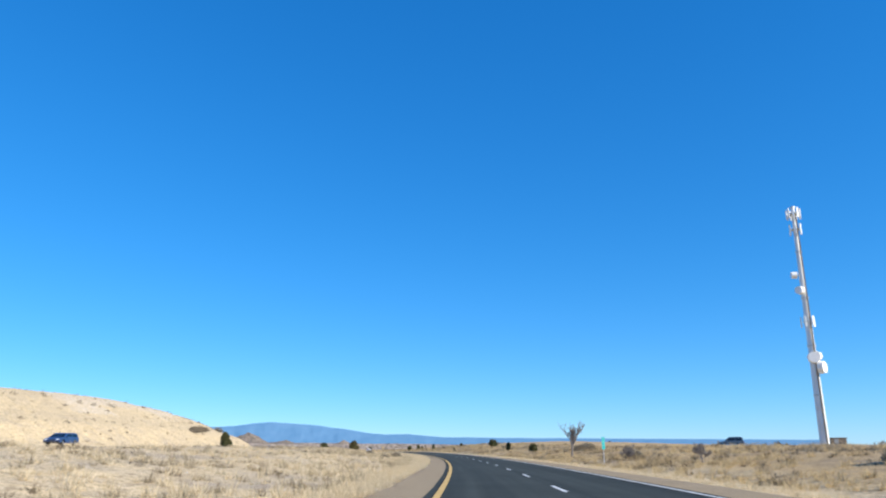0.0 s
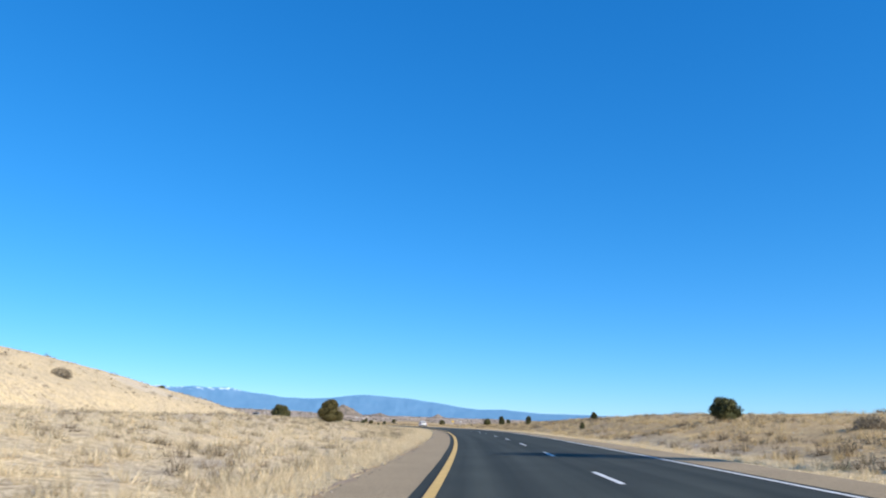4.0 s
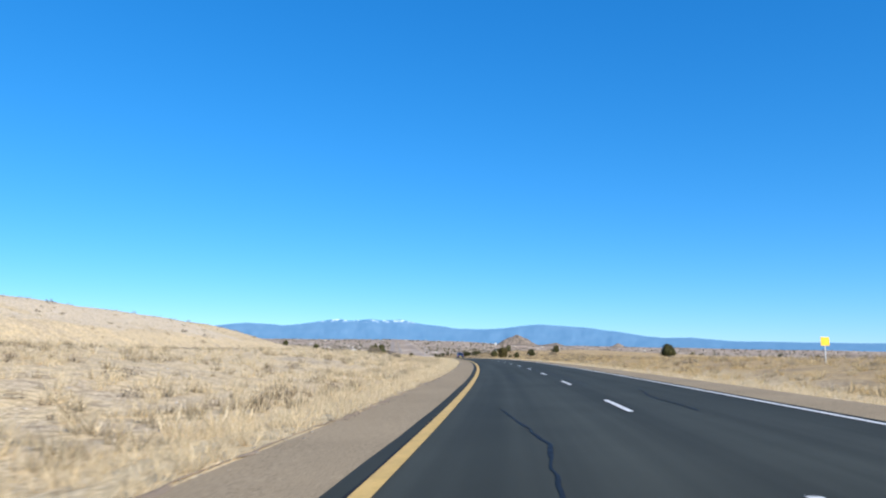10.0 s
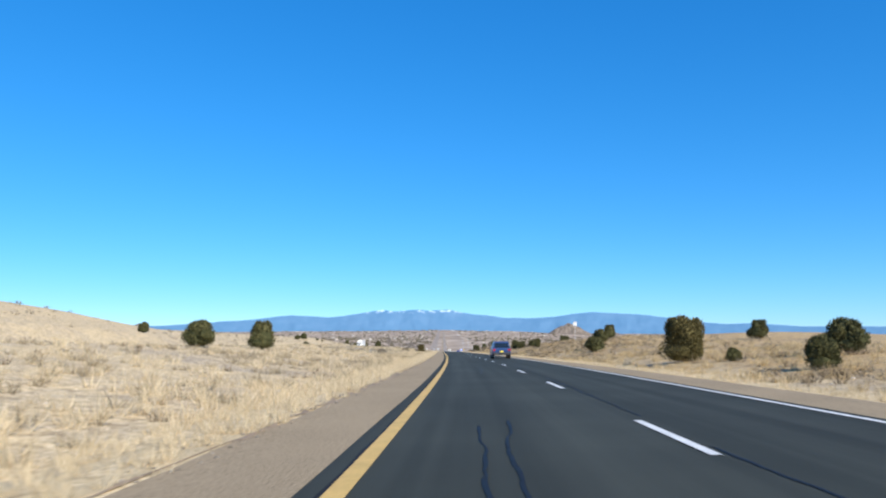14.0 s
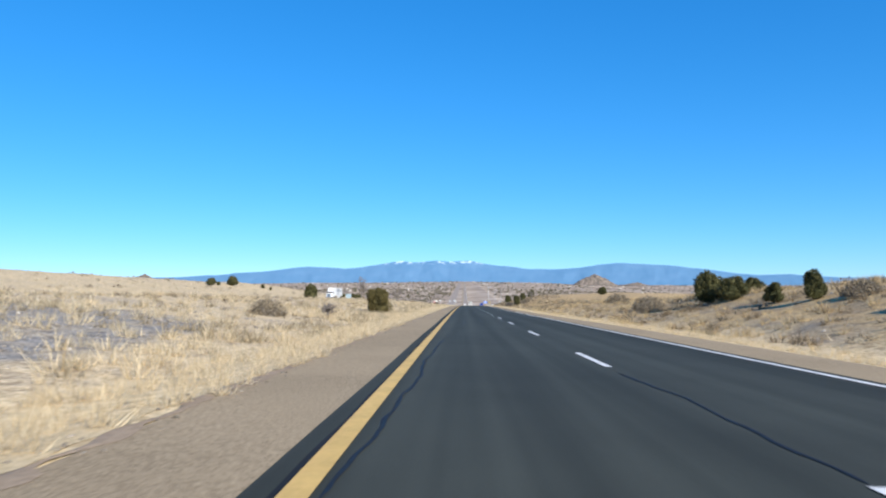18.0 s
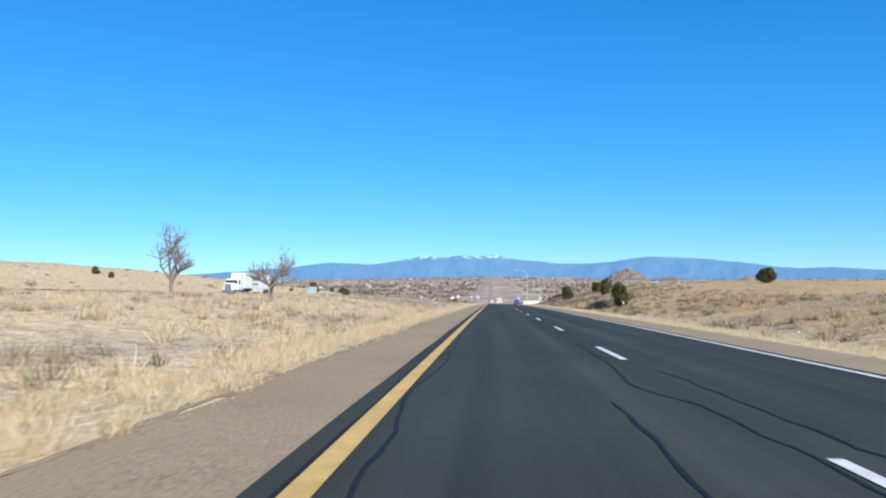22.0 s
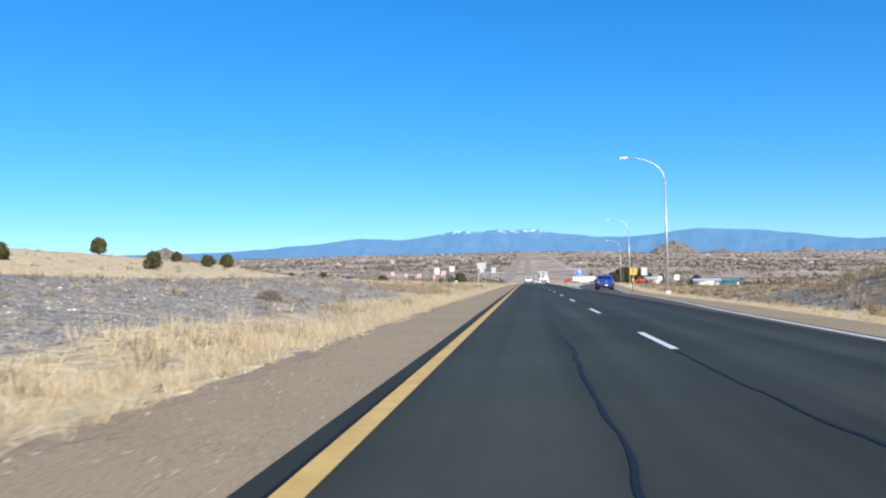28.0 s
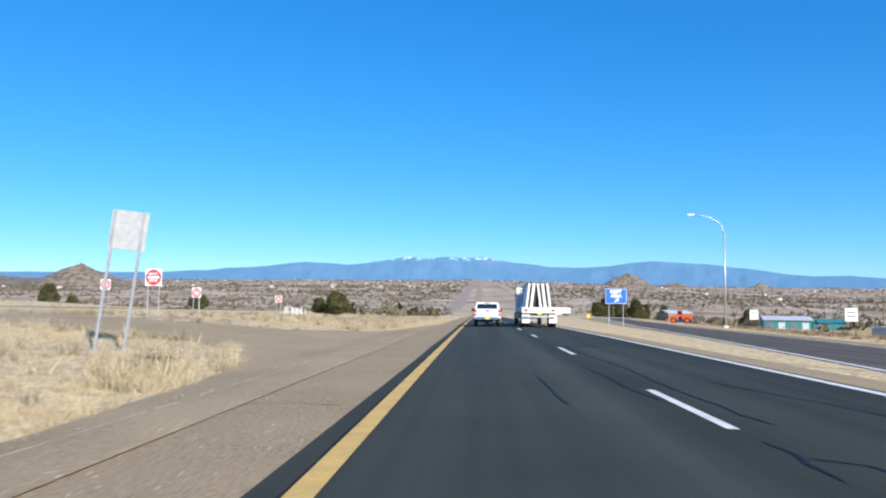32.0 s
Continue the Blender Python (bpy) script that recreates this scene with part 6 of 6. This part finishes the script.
def semi(m, cab, box_mat, label, length=20.0, marks=None):
    t = thing("semi_truck", m, label, "truck")
    tractor_parts(t, length, cab)
    L = length - 5.2
    tr = part("trailer", box((2.55, L, 2.75), (0, L / 2, 2.65), 0.04), box_mat, t)
    for sx in (-1, 1):
        part("side_skirt", box((0.04, L * 0.4, 0.6), (sx * 1.22, L * 0.5, 0.95), 0.01), box_mat, tr)
        for y in (0.9, 2.2, length - 5.4, length - 6.7):
            wheel(t, sx * 1.0, y, 0.5, 0.45, sx)
        if marks:
            for y, z, a, b in marks:
                part("stripe", box((0.01, a, b), (sx * 1.282, y, z)), GREY_PAINT, tr)
    part("rear_door", box((2.4, 0.04, 2.6), (0, -0.02, 2.65), 0.01), box_mat, tr)
    part("bumper_bar", box((2.3, 0.1, 0.12), (0, 0.05, 0.6), 0.02), STEEL, t)
    part("frame", box((1.0, length - 3, 0.2), (0, length / 2, 1.05), 0.02), DARK_PLASTIC, t)
    return t


semi(opp_pose(931, -44.5), WHITE_PAINT, BOARD_WHITE, "white semi-truck with a long white trailer on the far carriageway", 20.0, [(3.5, 2.9, 2.2, 0.8), (8.5, 3.1, 4.5, 0.9), (9, 2.0, 3.5, 0.35)])
semi(on_ground(1455, 45, 97), RED_PAINT, BOARD_WHITE, "red tractor with a white box trailer parked by the rest area", 20.0)


def slab_truck(m):
    """A flatbed that carries tall white slabs leaning together on edge."""
    t = thing("flatbed_truck", m, "white flatbed truck loaded with tall pale slabs on edge", "truck")
    tractor_parts(t, 13.5, WHITE_PAINT)
    part("deck", box((2.5, 8.2, 0.25), (0, 4.15, 1.25), 0.03), BOARD_WHITE, t)
    part("headboard", box((2.4, 0.12, 1.7), (0, 8.3, 2.2), 0.03), BOARD_WHITE, t)
    rb = part("rear_beam", box((2.5, 0.12, 0.42), (0, 0.03, 1.2), 0.03), BOARD_WHITE, t)
    for k, x in enumerate((-0.75, -0.42, 0.05, 0.38, 0.72)):
        lean = 7 if x < 0 else -7
        part("slab", box((0.16 + 0.05 * (k % 2), 6.6, 1.75), (x, 4.1, 2.25), 0.02, turn=Matrix.Rotation(radians(lean), 4, "Y")), BOARD_WHITE, t)
    # dark sheets added to stand for the shade in the gaps between slabs
    for x in (-0.58, -0.18, 0.22, 0.55):
        part("dark_gap_fill", box((0.10, 6.4, 1.65), (x, 4.2, 2.2), 0.01, turn=Matrix.Rotation(radians(7 if x < 0 else -7), 4, "Y")), DARK_PLASTIC, t)
    for y in (1.5, 4.0, 6.5):
        part("strap", pipe([(-1.22, y, 1.4), (-0.95, y, 2.8), (-0.7, y, 3.2), (0.75, y, 3.2), (1.0, y, 2.8), (1.22, y, 1.4)], 0.025, 6), DARK_PLASTIC, t)
    for sx in (-1, 1):
        part("tail_light", box((0.22, 0.04, 0.12), (sx * 0.95, -0.045, 1.2), 0.01), TAIL_RED, rb)
        part("mud_flap", box((0.55, 0.03, 0.6), (sx * 0.95, 0.15, 0.6), 0.01), SIGN_WHITE, t, "white mud flap")
        for y in (1.0, 2.3):
            wheel(t, sx * 1.0, y, 0.5, 0.45, sx)
    part("bumper_bar", box((2.2, 0.1, 0.14), (0, 0.02, 0.75), 0.02), STEEL, t)
    part("frame", box((0.9, 11, 0.22), (0, 6, 1.0), 0.02), DARK_PLASTIC, t)
    part("number_plate", box((0.31, 0.012, 0.155), (0, -0.05, 0.95), 0.004), PLATE_YELLOW, t)
    return t


slab_truck(on_deck(1150, 5.4))


# ================= mast, rest area, poles =================
def mast(m, H):
    t = thing("radio_mast", m, "tall white steel radio mast with panels and drum antennas", "mast")
    z = 0.0
    for k in range(5):
        h = H / 5
        r0, r1 = 0.85 - 0.1 * k, 0.75 - 0.1 * k
        part("pole_section", rod((0, 0, z), (0, 0, z + h), r0, r1, 16), TOWER_WHITE, t, smooth=False)
        part("flange", rod((0, 0, z + h - 0.15), (0, 0, z + h + 0.15), r1 + 0.15, seg=16), STEEL, t)
        z += h
    for hz, n, r in ((0.97, 9, 1.25), (0.90, 6, 1.1), (0.50, 5, 1.2)):
        ring = part("antenna_ring", rod((0, 0, H * hz - 0.1), (0, 0, H * hz + 0.1), r * 0.8, seg=12), STEEL, t)
        for k in range(n):
            a = 2 * math.pi * k / n
            part("antenna_panel", box((0.35, 0.2, 2.0), (r * math.cos(a), r * math.sin(a), H * hz), 0.03, turn=Matrix.Rotation(a + math.pi / 2, 4, "Z")), SIGN_WHITE, ring)
    for hz, a, rr in ((0.35, -2.0, 1.1), (0.31, -0.9, 1.2), (0.36, 0.6, 1.0), (0.63, -2.6, 0.8), (0.70, 2.9, 0.7)):
        c = Vector((math.cos(a), math.sin(a), 0))
        d = part("drum_antenna", rod(c * 0.9 + UP * H * hz, c * 1.9 + UP * H * hz, rr, rr * 0.92, 20), SIGN_WHITE, t)
        part("bracket", rod(c * 0.3 + UP * H * hz, c * 1.0 + UP * H * hz, 0.12), STEEL, d)
    part("cable_tray", box((0.25, 0.12, H * 0.95), (0, -0.85, H * 0.475), 0.02), DARK_POST, t)
    part("footing", rod((0, 0, -0.5), (0, 0, 0.4), 1.4, seg=16), STUCCO, t)
    return t


def ground_xy(x, y):
    """The s and l of a world place near the road."""
    s = np.arange(-60, 1500, 1.0)
    p = deck(s, 0 * s)
    i = int(np.argmin((p[:, 0] - x) ** 2 + (p[:, 1] - y) ** 2))
    h = float(heading(s[i]))
    return float(s[i]), float((x - p[i, 0]) * math.cos(h) + (y - p[i, 1]) * math.sin(h))


ms, ml = ground_xy(116, 83.6)
mast(on_ground(ms, ml), 46)
for k, (dx, dy) in enumerate(((5, 2),)):
    s_, l_ = ground_xy(116 + dx, 83.6 + dy)
    t = thing("equipment_hut", on_ground(s_, l_, 20 * k), "small grey equipment hut at the foot of the mast", "hut")
    part("wall_shell", box((3.0, 2.4, 1.6), (0, 0, 0.7), 0.05), DARK_POST, t)
    part("roof", box((3.3, 2.7, 0.15), (0, 0, 1.56), 0.03), DARK_POST, t)
    part("door", box((0.8, 0.05, 1.3), (-0.5, -1.22, 0.68), 0.01), GREY_PAINT, t)


def shed(m, w, d, h, wall, roof, label, doors=3):
    t = thing("shed", m, label, "building")
    part("wall_shell", box((w, d, h), (0, 0, h / 2), 0.03), wall, t)
    rf = prism([(-d / 2 - 0.4, h), (0, h + d * 0.13), (d / 2 + 0.4, h), (d / 2 + 0.4, h + 0.12), (0, h + d * 0.13 + 0.14), (-d / 2 - 0.4, h + 0.12)], -w / 2 - 0.3, w / 2 + 0.3)
    part("roof", rf, roof, t)
    for k in range(doors):
        x = (k + 0.5) / doors * w - w / 2
        dr = part("door", box((w / doors * 0.55, 0.06, h * 0.75), (x, -d / 2 - 0.02, h * 0.375), 0.01), roof if k % 2 else GREY_PAINT, t)
        part("handle", box((0.08, 0.05, 0.2), (x + w / doors * 0.2, -d / 2 - 0.07, h * 0.4), 0.01), STEEL, dr)
    return t


s_, l_ = ground_xy(205, 1251)
shed(on_ground(s_, l_, -12), 10, 6, 2.2, TEAL_ROOF, PALE_ROOF, "long teal metal shed with a pale roof", 4)
s_, l_ = ground_xy(214, 1250)
shed(on_ground(s_, l_, -12), 7, 5, 1.7, TEAL_ROOF, TEAL_ROOF, "low teal metal shed", 2)
for x, y, w, d, h, wall in ((190, 1290, 7, 6, 2.6, ADOBE),):
    s_, l_ = ground_xy(x, y)
    shed(on_ground(s_, l_, 15), w, d, h, wall, PALE_ROOF, "small low building near the rest area", 2)


def loader(m):
    t = thing("wheel_loader", m, "orange wheel loader parked on bare ground", "loader")
    part("engine_hood", box((2.0, 2.6, 1.3), (0, -1.6, 1.75), 0.12), ORANGE_PAINT, t)
    part("front_frame", box((1.6, 1.8, 0.8), (0, 1.4, 1.3), 0.08), ORANGE_PAINT, t)
    cb = part("cab", box((1.5, 1.4, 1.6), (0, 0.1, 2.6), 0.08, taper=(0.9, 0.85)), ORANGE_PAINT, t)
    for sx in (-1, 1):
        part("window", box((0.03, 1.0, 0.8), (sx * 0.74, 0.1, 2.8), 0.01), GLASS, cb)
        part("lift_arm", pipe([(sx * 0.6, 1.0, 2.0), (sx * 0.6, 2.4, 1.7), (sx * 0.6, 3.3, 0.7)], 0.14), ORANGE_PAINT, t)
        for y in (-1.6, 1.7):
            wheel(t, sx * 1.05, y, 0.8, 0.55, sx, ORANGE_PAINT)
    part("bucket", prism([(3.1, 0.1), (4.2, 0.15), (4.3, 0.3), (3.5, 0.35), (3.3, 1.2), (3.1, 1.2)], -1.35, 1.35, 0.02), ORANGE_PAINT, t)
    return t


s_, l_ = ground_xy(176, 1232)
loader(on_ground(s_, l_, 75, 0.8))


def utility_pole(m):
    t = thing("utility_pole", m, "weathered wooden utility pole with a crossarm", "pole", "utility poles")
    part("pole", rod((0, 0, -0.3), (0, 0, 10), 0.15, 0.1), WOOD_POST, t)
    ca = part("crossarm", box((2.2, 0.1, 0.12), (0, -0.1, 9.3), 0.01), WOOD_POST, t)
    for x in (-0.95, -0.4, 0.4, 0.95):
        part("insulator", rod((x, -0.1, 9.36), (x, -0.1, 9.55), 0.04, 0.03), SIGN_WHITE, ca)
    return t


up = utility_pole(on_ground(1268, 92, 30))
for s, l in ((1300, 80), (1335, 68), (1232, 108), (1400, 56), (1520, 90)):
    copy_thing(up, on_ground(s, l, 30))

stake = thing("fence_stake", on_ground(1168, -17.5), "short pale fence stake in dry grass", "fence post", "fence stakes")
part("stake", rod((0, 0, -0.1), (0, 0, 0.85), 0.05, 0.045, 7), BOARD_WHITE, stake)
part("cap", rod((0, 0, 0.85), (0, 0, 0.88), 0.055, 0.03, 7), STEEL, stake)
for k in range(1, 13):
    copy_thing(stake, on_ground(1168 + 1.2 * k, -17.5 - 0.15 * k + (0.4 if k % 3 == 0 else 0), 20 * k))
fp = thing("fence_post", on_ground(985, 31), "thin steel fence post on the bank", "fence post", "fence posts")
part("post", box((0.05, 0.05, 1.4), (0, 0, 0.6), 0.006), DARK_POST, fp)
part("clip", box((0.07, 0.02, 0.03), (0, -0.03, 1.05)), STEEL, fp)
for k in range(1, 22):
    s = 985 + 6.0 * k
    copy_thing(fp, on_ground(s, 31 + max(0, s - 1040) * 0.06))


# ================= litter and loose things on the ground =================
def debris(name, m, mat_, size, seed, label, category):
    rng = np.random.default_rng(seed)
    bm = box(size, (0, 0, size[2] / 2), min(size) * 0.2)
    for v in bm.verts:
        v.co += Vector(rng.normal(size=3) * min(size) * 0.12)
    t = thing(name, m, label, category)
    part("piece", bm, mat_, t)
    return t


def on_shoulder(s, l, turn=0):
    return on_deck(s, l, turn)


def tyre_scrap(m, radius, arc, width, seed, label):
    """A torn, curled length of tyre tread lying on its side of the curve."""
    rng = np.random.default_rng(seed)
    bm = bmesh.new()
    n, rows = 16, []
    for i in range(n + 1):
        a = arc * (i / n - 0.5)
        k = width * (0.5 + 0.12 * rng.normal()) * min(1, 0.35 + 1.6 * min(i, n - i) / n)
        o = rng.normal() * 0.008
        ring = []
        for x, r in ((-k, radius), (-k * 0.4, radius + 0.012), (k * 0.4, radius + 0.012), (k, radius), (k, radius - 0.022), (-k, radius - 0.022)):
            ring.append(bm.verts.new((x + o, (r + o) * math.sin(a), radius * 0.7 - (r + o) * math.cos(a) * 0.7 + 0.02)))
        rows.append(ring)
    for a, b in zip(rows, rows[1:]):
        for q in range(6):
            bm.faces.new((a[q], a[(q + 1) % 6], b[(q + 1) % 6], b[q]))
    bm.faces.new(rows[0][::-1])
    bm.faces.new(rows[-1])
    bmesh.ops.recalc_face_normals(bm, faces=bm.faces)
    t = thing("tyre_scrap", m, label, "tyre scrap")
    part("tread", bm, RUBBER, t)
    return t


tyre_scrap(on_shoulder(498, -0.85, 30), 0.34, 1.9, 0.26, 1, "torn black tyre scrap on the shoulder")
tyre_scrap(on_ground(540, -9, 60), 0.36, 2.2, 0.2, 2, "curled black tyre scrap in the grass")
tyre_scrap(on_ground(859, -2.9, 60), 0.26, 1.5, 0.14, 3, "torn black tyre scrap at the grass edge")
tyre_scrap(on_ground(979.5, -2.8, 25), 0.40, 1.2, 0.12, 4, "strip of black rubber at the grass edge")
tyre_scrap(on_ground(1089, -6.5, 10), 0.38, 2.4, 0.2, 5, "black torn tyre lying in rusty grass")
debris("boulder", on_ground(982, -3.9, 40), STONE, (0.28, 0.22, 0.16), 6, "grey boulder at the grass edge", "rock")
debris("boulder", on_ground(978.5, -4.6, 10), STONE, (0.4, 0.3, 0.2), 7, "grey boulder in the grass", "rock")
debris("junk_heap", on_ground(1190, 52, 10), PALE_STONE, (5.0, 3.0, 1.4), 8, "heap of pale scrap and rubble near the shed", "junk heap")


# ================= far town =================
def town():
    rng = np.random.default_rng(44)
    n = 150
    s = rng.uniform(2300, 4700, n)
    l = rng.normal(0, 900, n) - 100
    ok = (np.abs(l - 3) > 40) & ~((l < -25) & (l > -60))
    P = ground(s[ok], l[ok])
    v = np.array([(-1, -.6, 0), (1, -.6, 0), (1, .6, 0), (-1, .6, 0), (-1, -.6, .6), (1, -.6, .6), (1, .6, .6), (-1, .6, .6), (-1, 0, .95), (1, 0, .95)], float)
    f = np.array([(0, 1, 5), (0, 5, 4), (1, 2, 6), (1, 6, 5), (2, 3, 7), (2, 7, 6), (3, 0, 4), (3, 4, 7), (4, 5, 9), (4, 9, 8), (6, 7, 8), (6, 8, 9), (5, 6, 9), (7, 4, 8)])
    scatter("far_town", [(v, f)], P, rng.uniform(2, 5, len(P)), STUCCO, "scattered pale houses of a far town across the valley", "town", rng)


town()
